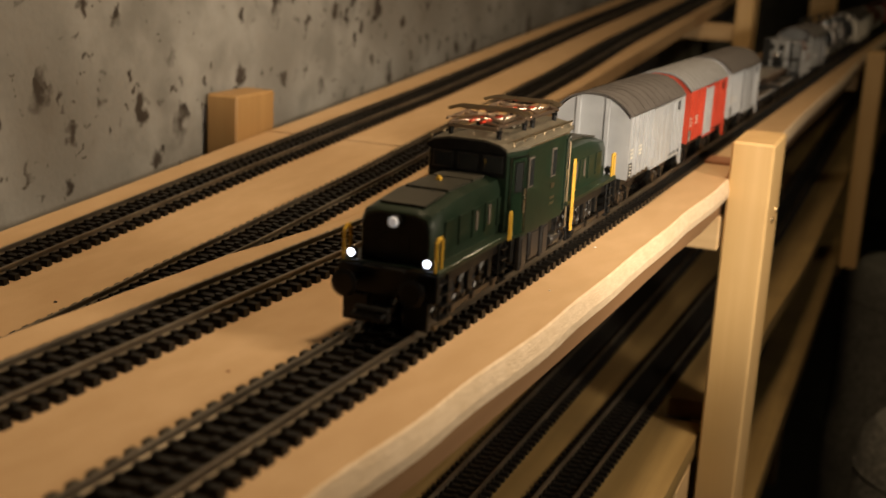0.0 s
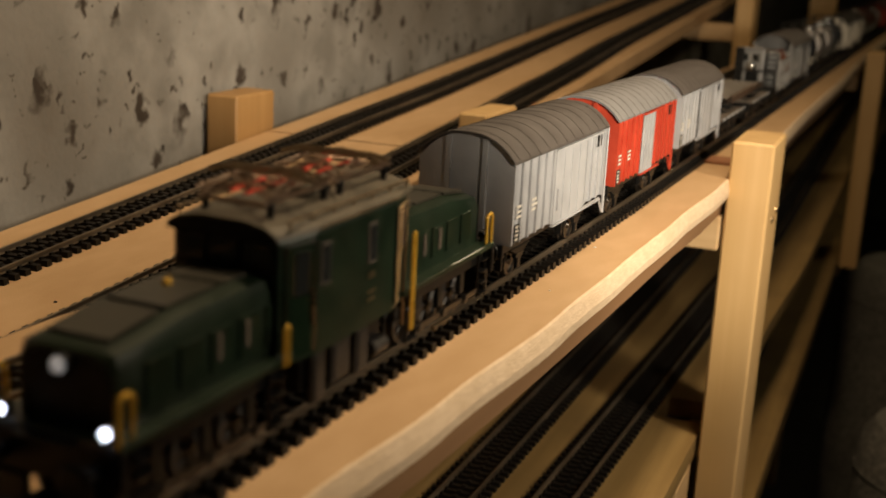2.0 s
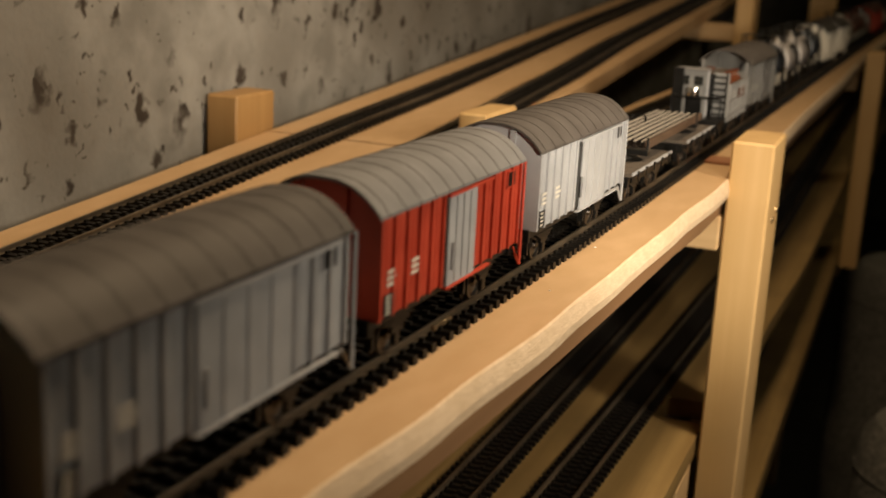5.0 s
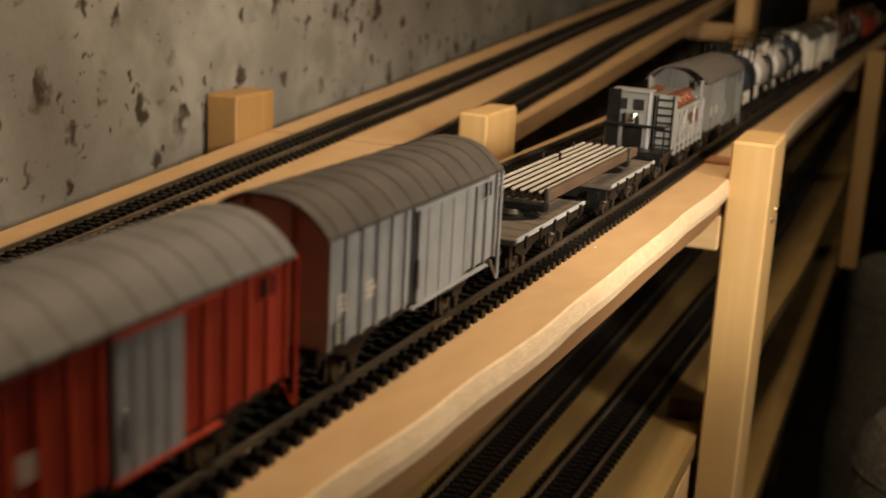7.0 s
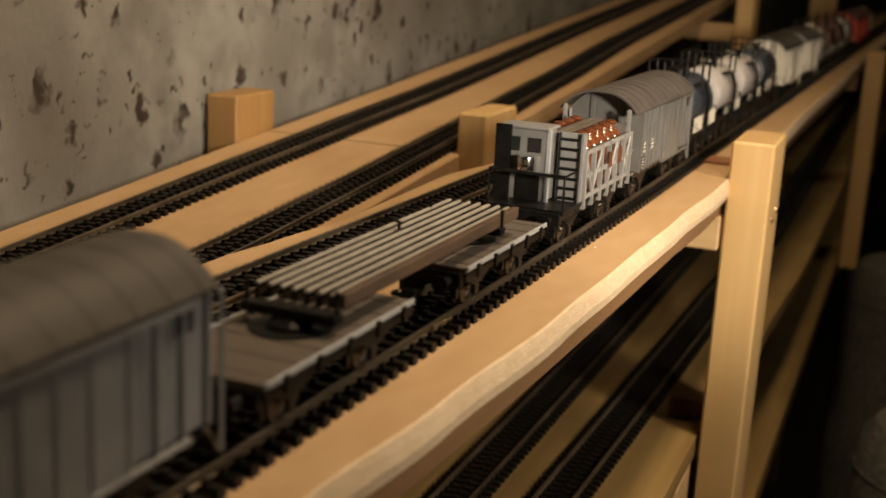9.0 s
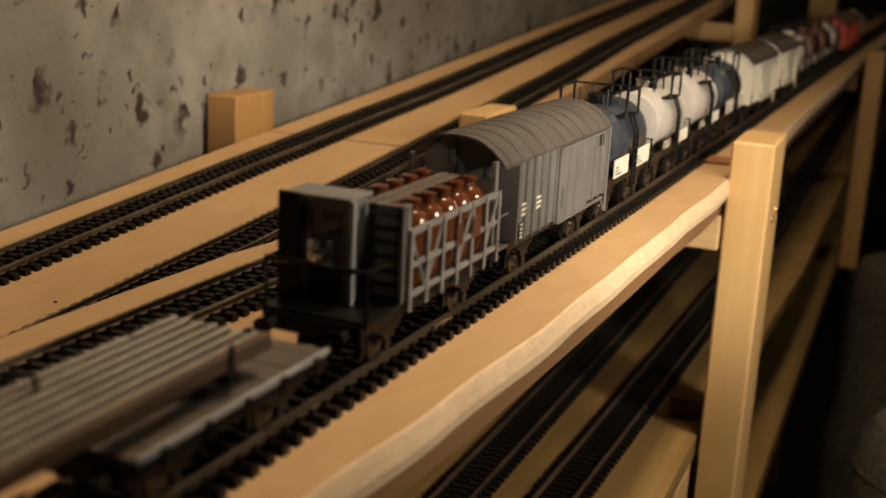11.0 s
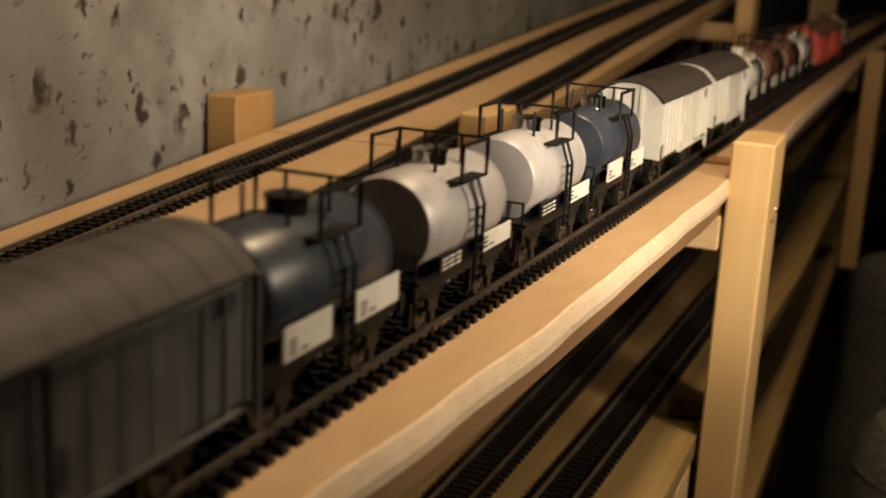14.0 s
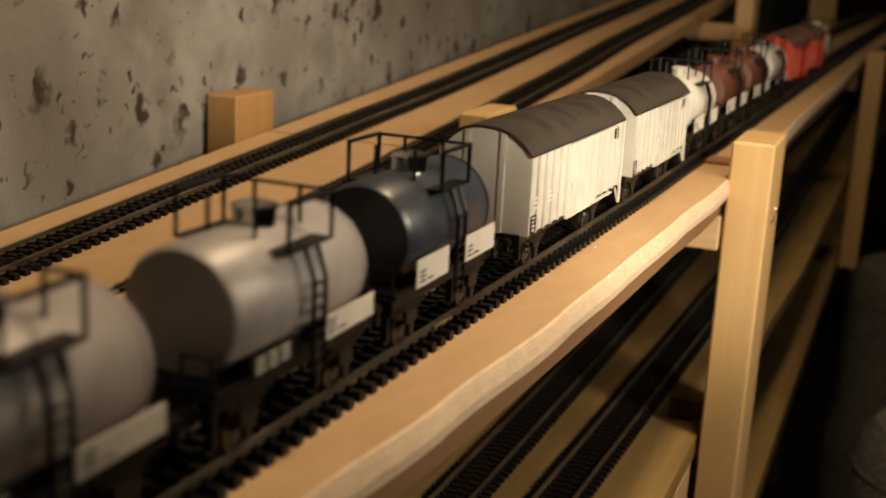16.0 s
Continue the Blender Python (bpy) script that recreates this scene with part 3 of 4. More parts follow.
def boxcar(name, s0, s1, body, roof, label, door=(0.042, 0.078), door_mat=None, roof_over=0.0, gap=False, ribs=9, seam_count=11, crown=0.0085, group="covered wagons", plain=False):
    L = s1 - s0
    v = vehicle(name, (s0 + s1) / 2, label, "wagon", group)
    h, W, zb, ze = L / 2, 0.0160, 0.0205, 0.0480
    # body with arched ends
    n = 12
    prof = [(-W, zb), (W, zb), (W, ze)] + [(W * (1 - 2 * i / n), ze + (crown - 0.0006) * (1 - abs(1 - 2 * i / n) ** 2.6)) for i in range(1, n)] + [(-W, ze)]
    shell = strip("body", [[(x, y, z) for x, z in prof] for y in (-h, h)], body, v)
    # side boards and posts
    door_mat = door_mat or body
    for s in (-1, 1):
        d0, d1 = -h + door[0], -h + door[1]
        k = int(L / 0.0078)
        for i in range(k + 1):
            y = -h + 0.0006 + (L - 0.0012) * i / k
            if d0 - 0.001 < y < d1 + 0.001:
                continue
            bm = bmesh.new()
            x0, x1 = sorted((s * W, s * (W + 0.0010)))
            box(bm, x0, x1, y - 0.00055, y + 0.00055, zb, ze - 0.0006)
            part("side_post", bm, body, shell)
        for i in range(int(L / 0.0039)):
            y = -h + 0.0039 * (i + 0.5)
            if y > h - 0.001 or d0 < y < d1:
                continue
            bm = bmesh.new()
            x0, x1 = sorted((s * W, s * (W + 0.00022)))
            box(bm, x0, x1, y - 0.00182, y + 0.00182, zb + 0.0004, ze - 0.0004)
            part("plank", bm, body, shell)
        bm = bmesh.new()
        x0, x1 = sorted((s * W, s * (W + 0.0011)))
        box(bm, x0, x1, d0 + (0.003 if gap else 0), d1 + (0.001 if gap else 0), zb - 0.0008, ze - 0.0016, bevel=0.0002)
        dr = part("sliding_door", bm, door_mat, v)
        for i in range(1, 4):
            y = d0 + (d1 - d0) * i / 4
            bm = bmesh.new()
            x0, x1 = sorted((s * (W + 0.0011), s * (W + 0.0014)))
            box(bm, x0, x1, y - 0.0003, y + 0.0003, zb, ze - 0.0024)
            part("door_batten", bm, door_mat, dr)
        bm = bmesh.new()
        x0, x1 = sorted((s * (W + 0.0011), s * (W + 0.0018)))
        box(bm, x0, x1, d0 + 0.0022, d0 + 0.0030, zb + 0.004, zb + 0.012)
        part("door_handle", bm, door_mat, dr)
        if not plain and not gap:
            bm = bmesh.new()
            x0, x1 = sorted((s * W, s * (W + 0.0006)))
            box(bm, x0, x1, d0 - 0.0011, d0 - 0.0002, zb, ze - 0.0018)
            part("door_groove", bm, "ink", v, "dark groove beside the door")
        if gap:
            bm = bmesh.new()
            x0, x1 = sorted((s * W, s * (W + 0.0004)))
            box(bm, x0, x1, d0 - 0.0008, d0 + 0.0030, zb, ze - 0.0018)
            part("door_gap", bm, "ink", v, "dark gap of a door left ajar")
        x0, x1 = sorted((s * (W + 0.0002), s * (W + 0.0016)))
        for z0, z1 in ((ze - 0.0018, ze - 0.0010), (zb - 0.0014, zb - 0.0008)):
            pbox("door_track", body, v, x0, x1, d0 - 0.001, min(h, d1 + (d1 - d0) * 0.6), z0, z1)
        for yw in (h - 0.0125,):
            bm = bmesh.new()
            x0, x1 = sorted((s * (W + 0.0002), s * (W + 0.0007)))
            box(bm, x0, x1, yw, yw + 0.0075, 0.0405, 0.0465, bevel=0.0003)
            fr = part("vent_frame", bm, body, v)
            bm = bmesh.new()
            x0, x1 = sorted((s * (W + 0.0007), s * (W + 0.0009)))
            box(bm, x0, x1, yw + 0.0010, yw + 0.0065, 0.0413, 0.0458)
            part("vent_opening", bm, "black", fr)
        bm = bmesh.new()
        x0, x1 = sorted((s * (W + 0.0006), s * (W + 0.0009)))
        box(bm, x0, x1, -h + 0.003, -h + 0.0095, zb + 0.0006, zb + 0.0065)
        pl = part("data_plate", bm, "ink", v)
        if s > 0:
            bars(pl, [(-h + 0.0036, -h + 0.006, zb + 0.0012 + 0.0014 * i, zb + 0.0018 + 0.0014 * i) for i in range(4)], W + 0.0009)
            bars(v, [(-h + 0.004 + 0.0145 * j, -h + 0.0085 + 0.0145 * j + 0.001 * (i % 2), zb + 0.0085 + 0.0017 * i, zb + 0.0094 + 0.0017 * i) for j in range(2) for i in range(3)], W + 0.0008)
    for e in (-1, 1):
        for x in (-0.0075, 0.0055):
            bm = bmesh.new()
            y0, y1 = sorted((e * h, e * (h + 0.0010)))
            box(bm, x, x + 0.0018, y0, y1, zb, ze + crown * 0.8)
            part("end_post", bm, body, shell)
        if e > 0:
            wire("corner_handrail", [(0.0155, e * h, 0.0190), (0.0160, e * (h + 0.0050), 0.0120), (0.0160, e * (h + 0.0050), ze - 0.001), (0.0152, e * h, ze - 0.001)], 0.0004, body, v)
    arc_roof(v, -h - 0.0018 - roof_over, h + 0.0018, W + 0.0014, ze, crown, roof, seam_count, seam="roof" if roof == "roof_light" else "roof_dark")
    if roof_over:
        bm = bmesh.new()
        box(bm, -0.0145, 0.0145, -h - roof_over, -h, zb - 0.001, zb)
        for s in (-1, 1):
            rod(bm, (s * 0.0135, -h - roof_over + 0.001, zb), (s * 0.0135, -h - roof_over + 0.001, ze), 0.0006)
            line(bm, [(s * 0.0135, -h - roof_over + 0.001, zb + 0.010), (s * 0.0135, -h, zb + 0.010)], 0.0004)
        line(bm, [(-0.0135, -h - roof_over + 0.001, zb + 0.010), (0.0135, -h - roof_over + 0.001, zb + 0.010)], 0.0004)
        part("end_platform", bm, "grey2", v)
    running_gear(v, h, (-h * 0.62, h * 0.62))
    return v


def tanker(s0, s1, skin, label, plate="card", plates=True, group="tank wagons", dome="chrome"):
    L = s1 - s0
    v = vehicle("tank_wagon", (s0 + s1) / 2, label, "wagon", group)
    h, r, zc = L / 2, 0.0152, 0.0362
    bm = bmesh.new()
    turned(bm, [(0.0004, -h), (r * 0.6, -h + 0.0002), (r * 0.93, -h + 0.0012), (r, -h + 0.0028), (r, h - 0.0028), (r * 0.93, h - 0.0012), (r * 0.6, h - 0.0002), (0.0004, h)], (0, 0, zc), 40, "Y")
    tank = part("tank", bm, skin, v, smooth=True)
    for y in (h - 0.0042,):
        bm = bmesh.new()
        turned(bm, [(r, y - 0.0004), (r + 0.00025, y - 0.0003), (r + 0.00025, y + 0.0003), (r, y + 0.0004)], (0, 0, zc), 40, "Y")
        part("tank_band", bm, skin, tank, smooth=True)
    bm = bmesh.new()
    turned(bm, [(0.0052, zc + r - 0.001), (0.0052, zc + r + 0.0028), (0.0056, zc + r + 0.003), (0.0056, zc + r + 0.0038), (0.004, zc + r + 0.0044), (0.0006, zc + r + 0.0046)], (0, 0, 0), 20)
    part("dome", bm, dome, v, "bright metal filling dome", smooth=True)
    # cradle
    for y in (-h * 0.72, 0, h * 0.72):
        pbox("tank_cradle", "black", v, -0.012, 0.012, y - 0.0015, y + 0.0015, 0.020, zc - r * 0.62)
    # top walkway with railings and ladders
    yr = h * 0.22
    top = zc + r + 0.0072
    for s in (-1, 1):
        pbox("walkway", "black", v, s * 0.0108 - 0.0042, s * 0.0108 + 0.0042, -yr - 0.003, yr + 0.003, zc + r - 0.0042, zc + r - 0.0036)
        x = s * 0.0148
        rl = wire("railing", [(x, -yr - 0.003, zc + r - 0.004), (x, -yr - 0.003, top), (x, yr + 0.003, top), (x, yr + 0.003, zc + r - 0.004)], 0.00055, "black", v)
        for y in (-yr - 0.003, yr + 0.003):
            wire("stanchion", [(s * 0.0062, y, zc + r - 0.004), (s * 0.0062, y, top)], 0.00055, "black", rl)
        bm = bmesh.new()
        xl = s * 0.0175
        for y in (-0.0026, 0.0026):
            line(bm, [(s * 0.0150, y, zc + r - 0.004), (xl, y, zc + 0.004), (xl, y, 0.0170)], 0.0006)
        for i in range(8):
            z = 0.019 + 0.0029 * i
            rod(bm, (xl, -0.0026, z), (xl, 0.0026, z), 0.0004, 5)
        part("ladder", bm, "black", v)
    wire("crossbar", [(-0.0148, yr + 0.003, top), (0.0148, yr + 0.003, top)], 0.0005, "black", v)
    half = h + 0.0065
    running_gear(v, half, (-half * 0.6, half * 0.6), 0.0225)
    bm = bmesh.new()
    box(bm, -0.0150, 0.0150, -half, half, 0.0226, 0.0238)
    part("deck", bm, "black", v)
    for s in (-1, 1):
        bm = bmesh.new()
        line(bm, [(s * 0.0135, -half + 0.0005, 0.021), (s * 0.0135, -half + 0.0005, 0.031), (s * 0.006, -half + 0.0005, 0.031), (s * 0.006, -half + 0.0005, 0.021)], 0.0005)
        part("end_rail", bm, "black", v)
        spans = ((-h * 0.92, -h * 0.22), (h * 0.18, h * 0.95)) if plates else ((-h * 0.9, -h * 0.25), (h * 0.12, h * 0.95))
        for i, (a, b) in enumerate(spans):
            x0, x1 = sorted((s * 0.0164, s * 0.0169))
            dark = (not plates) and i == 0
            bm = bmesh.new()
            box(bm, x0, x1, a, b, 0.0240, 0.0318 if plates else 0.0298)
            pl = part("side_plate", bm, "black" if dark else plate, v)
            if s > 0:
                rows = [(a + 0.002 + 0.005 * j, a + 0.0055 + 0.005 * j, 0.0252 + 0.0014 * k, 0.0258 + 0.0014 * k) for j in range(3) for k in range(3)]
                bars(pl, rows[: 9 if dark else 4], 0.0169, "card" if dark else "ink")
    return v


def flat_wagon(s0, s1, label):
    v = vehicle("flat_wagon", (s0 + s1) / 2, label, "wagon", "bolster flat wagons")
    h = (s1 - s0) / 2
    n = 14
    for i in range(n):
        bm = bmesh.new()
        y = -h + 2 * h * i / n
        box(bm, -0.0155, 0.0155, y + 0.00015, y + 2 * h / n - 0.00015, 0.0192, 0.0208 + 0.0001 * (i % 2))
        part("deck_plank", bm, "deck", v)
    for s in (-1, 1):
        bm = bmesh.new()
        x0, x1 = sorted((s * 0.0156, s * 0.0166))
        box(bm, x0, x1, -h, h, 0.0199, 0.0214, bevel=0.0002)
        side = part("side_sill", bm, "grey", v, "light grey painted side sill")
        bm = bmesh.new()
        x0, x1 = sorted((s * 0.0150, s * 0.0160))
        box(bm, x0, x1, -h, h, 0.0168, 0.0191)
        part("sole_bar", bm, "black", v)
        for k in range(5):
            y = -h + 2 * h * (k + 0.5) / 5
            bm = bmesh.new()
            x0, x1 = sorted((s * 0.0166, s * 0.0174))
            box(bm, x0, x1, y - 0.0008, y + 0.0008, 0.0170, 0.0212)
            part("stake_pocket", bm, "black", side)
    bm = bmesh.new()
    box(bm, -0.0135, 0.0135, -0.0022, 0.0022, 0.0235, 0.0262, bevel=0.0003)
    turned(bm, [(0.006, 0.0209), (0.006, 0.0222), (0.004, 0.0236)], (0, 0, 0), 18)
    for s in (-1, 1):
        rod(bm, (s * 0.0128, 0, 0.0255), (s * 0.0128, 0, 0.0320), 0.0006)
    part("bolster", bm, "black", v)
    bm = bmesh.new()
    turned(bm, [(0.0105, 0.0208), (0.0108, 0.0212), (0.0098, 0.0213)], (0, 0, 0), 24)
    part("turn_ring", bm, "black", v)
    bm = bmesh.new()
    line(bm, [(-0.0150, -h + 0.001, 0.021), (-0.0150, -h + 0.001, 0.032), (-0.0075, -h + 0.001, 0.032), (-0.0075, -h + 0.001, 0.021)], 0.0005)
    line(bm, [(-0.0150, -h + 0.001, 0.027), (-0.0075, -h + 0.001, 0.027)], 0.0004)
    part("brake_rail", bm, "black", v)
    running_gear(v, h, (-h * 0.55, h * 0.55), 0.0190)


def rail_load(s0, s1):
    v = vehicle("rail_load", (s0 + s1) / 2, "bundle of brown rails with bright heads across two flat wagons", "rail load")
    h = (s1 - s0) / 2
    for i in range(7):
        x = -0.0128 + 0.0036 * i
        bm = bmesh.new()
        box(bm, x - 0.0011, x + 0.0011, -h, h, 0.0263, 0.0270)
        box(bm, x - 0.0004, x + 0.0004, -h, h, 0.0270, 0.0288)
        rl = part("steel_rail", bm, "load_web", v)
        bm = bmesh.new()
        box(bm, x - 0.00055, x + 0.00055, -h, h, 0.0288, 0.0297, bevel=0.00015)
        part("rail_head", bm, "load_top", rl)
    bm = bmesh.new()
    box(bm, 0.0102, 0.0126, -h, h, 0.0262, 0.0300, bevel=0.0003)
    part("timber", bm, "load", v, "brown timber strip along the bundle")


def jar_wagon():
    s0, s1 = 1.0760, 1.1645
    v = vehicle("jar_wagon", (s0 + s1) / 2, "grey lattice wagon with brown acid jars and a brake cabin", "wagon")
    h = (s1 - s0) / 2
    c1 = -h + 0.024
    pbox("floor_frame", "black", v, -0.0155, 0.0155, -h, h, 0.0195, 0.0212)
    # brake cabin on the end platform
    bm = bmesh.new()
    box(bm, -0.0155, 0.0035, -h + 0.012, c1 - 0.0010, 0.0212, 0.0486, bevel=0.0005)
    cab = part("brake_cabin", bm, "cabin", v, "grey sheet-metal brake cabin")
    pbox("cabin_roof", "roof_light", cab, -0.0160, 0.0042, -h + 0.011, c1, 0.0486, 0.0498, bevel=0.0003)
    for x in (-0.0125, -0.0040):
        pbox("cabin_window", "glass", cab, x, x + 0.0052, -h + 0.0115, -h + 0.0120, 0.0400, 0.0455)
    # strip in lighter grey: the cabin's lit side put into colour
    pbox("lit_cabin_corner", "grey", cab, 0.0035, 0.0049, -h + 0.0116, -h + 0.0130, 0.0212, 0.0490)
    pbox("end_shield", "black", v, -0.0166, -0.0102, -h + 0.0096, -h + 0.0106, 0.0205, 0.0500, label="black upright shield beside the cabin")
    bm = bmesh.new()
    turned(bm, [(0.0008, 0.0330), (0.0036, 0.0331), (0.0038, 0.0338), (0.0038, 0.0382), (0.0036, 0.0389), (0.0008, 0.0390)], (-0.0035, -h + 0.0098, 0), 18)
    part("brake_drum", bm, "chrome", cab, "bright round metal drum", smooth=True)
    pbox("cabin_door", "black", cab, -0.0082, 0.0014, -h + 0.0114, -h + 0.0119, 0.0214, 0.0322)
    pbox("wind_plate", "lattice", v, 0.0052, 0.0155, c1 - 0.0040, c1 - 0.0030, 0.0212, 0.0478, label="grey upright end plate")
    bm = bmesh.new()
    for x in (0.0064, 0.0144):
        rod(bm, (x, c1 - 0.0050, 0.018), (x, c1 - 0.0050, 0.0478), 0.0005, 5)
    for k in range(7):
        rod(bm, (0.0064, c1 - 0.0050, 0.0225 + 0.0038 * k), (0.0144, c1 - 0.0050, 0.0225 + 0.0038 * k), 0.0006, 5)
    part("ladder", bm, "black", v)
    wire("platform_railing", [(-0.0148, -h + 0.001, 0.0212), (-0.0148, -h + 0.001, 0.034), (0.0148, -h + 0.001, 0.034), (0.0148, -h + 0.001, 0.0212)], 0.0006, "black", v)
    for x in (-0.0148, 0.0148):
        wire("side_handrail", [(x, -h + 0.001, 0.034), (x, -h + 0.0125, 0.034)], 0.0005, "black", v)
    # crate
    for y, z1 in ((c1, 0.0475), (h - 0.001, 0.0500)):
        ew = pbox("end_wall", "black" if y < 0 else "grey2", v, -0.0150, 0.0150, y - 0.0006, y + 0.0006, 0.0212, z1 - (0.001 if y < 0 else 0.006))
        for x in (-0.0150, 0.0138):
            pbox("corner_stake", "lattice", ew, x, x + 0.0014, y - 0.001, y + 0.001, 0.0205, z1)
    n = 6
    for s in (-1, 1):
        x0, x1 = sorted((s * 0.0150, s * 0.0160))
        for z in (0.0218, 0.0300, 0.0392):
            pbox("side_rail", "lattice", v, x0, x1, c1, h, z, z + 0.0016)
        for k in range(n + 1):
            y = c1 + (h - c1) * k / n
            bm = bmesh.new()
            x0, x1 = sorted((s * 0.0148, s * 0.0164))
            box(bm, x0, x1, y - 0.0008, y + 0.0008, 0.0180, 0.0408)
            part("side_upright", bm, "lattice", v)
        for k in (0, 1, 3, 5):
            y0, y1 = c1 + (h - c1) * k / n, c1 + (h - c1) * (k + 1) / n
            bm = bmesh.new()
            rod(bm, (s * 0.0156, y0, 0.0225 if k % 2 else 0.0395), (s * 0.0156, y1, 0.0395 if k % 2 else 0.0225), 0.0006, 5)
            part("diagonal_brace", bm, "lattice", v)
    for k, (y, w) in enumerate(((c1 + 0.030, 0.0045), (h - 0.022, 0.0060))):
        bm = bmesh.new()
        box(bm, 0.0162, 0.0166, y, y + w, 0.030, 0.0365)
        part("side_plate", bm, "oxide", v)
    bm = bmesh.new()
    turned(bm, [(0.0036, 0.0212), (0.0050, 0.0245), (0.0054, 0.0320), (0.0052, 0.0390), (0.0040, 0.0415), (0.0022, 0.0425), (0.0019, 0.0440), (0.0026, 0.0446), (0.0026, 0.0456), (0.0008, 0.0460)], (0, 0, 0), 18)
    jar0 = part("acid_jar", bm, "jar", v, "brown glazed stoneware jar", smooth=True)
    jar0.location = (0.0078, c1 + 0.0068, 0)
    for row in (0, 1):
        for k in range(n):
            if row == 0 and k == 0:
                continue
            o = new("acid_jar", jar0.data)
            o.parent, o.location = v, (0.0078 - 0.0156 * row, c1 + 0.0068 + (h - c1 - 0.0130) * k / (n - 1), 0)
            tagged(o, "brown glazed stoneware jar")
    for x in (-0.0034, 0.0004):
        pbox("catwalk_board", "deck", v, x, x + 0.0030, c1 + 0.0007, h - 0.0017, 0.0440, 0.0449, bevel=0.0002)
    running_gear(v, h, (-h * 0.6, h * 0.6), 0.0200)


def pantograph(v, y):
    """Lowered double-diamond pantograph of thin copper-coloured wire."""
    z = 0.0578
    pan = wire("pantograph", [(-0.0085, y - 0.015, z), (0.0085, y - 0.015, z), (0.0085, y + 0.015, z), (-0.0085, y + 0.015, z), (-0.0085, y - 0.0145, z)], 0.0005, "copper", v, "folded copper-coloured wire pantograph")
    for s in (-1, 1):
        x = s * 0.0085
        for pts in (
            [(x, y - 0.013, z + 0.0008), (x * 1.1, y + 0.003, z + 0.0028), (x, y + 0.013, z + 0.0008)],
            [(x * 1.1, y - 0.014, z + 0.0018), (x * 0.8, y + 0.001, z + 0.0040), (x * 1.1, y + 0.014, z + 0.0018)],
            [(x, y - 0.013, z + 0.0008), (-x, y, z + 0.0020), (x, y + 0.013, z + 0.0008)],
            [(x * 1.3, y - 0.015 * s, z + 0.0020), (x * 0.4, y - 0.010 * s, z + 0.0036), (-x * 1.2, y - 0.012 * s, z + 0.0020)],
        ):
            wire("arm", pts, 0.00042, "copper", pan)
        o = s * 0.0022
        wire("busbar", [(0.002 * s, y - 0.012, z + 0.0012), (0.003 * s, y + 0.004, z + 0.0016)], 0.0005, "red_part", pan)
        wire("contact_strip", [(-0.0140, y + o, z + 0.0036), (-0.0105, y + o, z + 0.0046), (0.0105, y + o, z + 0.0046), (0.0140, y + o, z + 0.0036)], 0.0006, "brass", pan)
        for sy in (-1, 1):
            bm = bmesh.new()
            turned(bm, [(0.0008, 0.0535), (0.0009, 0.0562), (0.0012, 0.0568), (0.0008, 0.0573), (0.0012, 0.0578), (0.0007, 0.0580)], (x, y + sy * 0.012, 0), 10)
            part("insulator", bm, "black", pan)


def hood(parent, y_out, y_in):
    """Sloped engine hood from its outer end y_out to the cab at y_in."""
    e = 1 if y_in > y_out else -1
    L = abs(y_in - y_out)
    def ring(d, zt, w):
        y = y_out + e * d
        return [(-w, y, 0.0245), (w, y, 0.0245), (w, y, zt - 0.0042), (w * 0.90, y, zt - 0.0012), (w * 0.55, y, zt), (-w * 0.55, y, zt), (-w * 0.90, y, zt - 0.0012), (-w, y, zt - 0.0042)]
    body = strip("hood", [ring(0, 0.0392, 0.0108), ring(0.0012, 0.0403, 0.0116), ring(0.010, 0.0412, 0.0118), ring(0.022, 0.0427, 0.0118), ring(L, 0.0431, 0.0118)], "green", parent, smooth=True)
    cap = [(-0.0104, 0.0248), (0.0104, 0.0248), (0.0104, 0.0345), (0.0092, 0.0374), (0.0055, 0.0386), (-0.0055, 0.0386), (-0.0092, 0.0374), (-0.0104, 0.0345)]
    strip("hood_end_panel", [[(x, y_out - e * q, z) for x, z in cap] for q in (0.0004, 0.0)], "black", body, "black hood end panel")
    # lid panels, side shutters
    for a, b in ((0.0035, 0.0185), (0.0205, 0.0385), (0.0400, L - 0.003)):
        bm = bmesh.new()
        def zz(d):
            return 0.0403 + (0.0427 - 0.0403) * min(1, max(0, (d - 0.0012) / 0.021)) + 0.0001
        vs = box(bm, -0.0072, 0.0072, min(y_out + e * a, y_out + e * b), max(y_out + e * a, y_out + e * b), 0.0, 0.0007)
        for q in vs:
            q.co.z += zz(abs(q.co.y - y_out))
        part("hood_lid", bm, "hood_lid", body, "dusty brown hood lid panel")
    for s in (-1, 1):
        for k in range(5):
            y = y_out + e * (0.008 + 0.0105 * k)
            bm = bmesh.new()
            x0, x1 = sorted((s * 0.0118, s * 0.0123))
            box(bm, x0, x1, min(y, y + e * 0.0075), max(y, y + e * 0.0075), 0.0275, 0.0365, bevel=0.0001)
            part("side_hatch", bm, "green", body)
            if k in (2, 3):
                bm = bmesh.new()
                x0, x1 = sorted((s * 0.0123, s * 0.0126))
                box(bm, x0, x1, min(y + e * 0.002, y + e * 0.0035), max(y + e * 0.002, y + e * 0.0035), 0.0295, 0.0355)
                part("grille_slot", bm, "deck", body)
    bm = bmesh.new()
    turned(bm, [(0.0010, 0.0432), (0.0011, 0.0440), (0.0005, 0.0448)], (-0.0015, y_out + e * 0.033, 0), 10)
    part("yellow_knob", bm, "yellow", body, "small yellow knob")
    return body


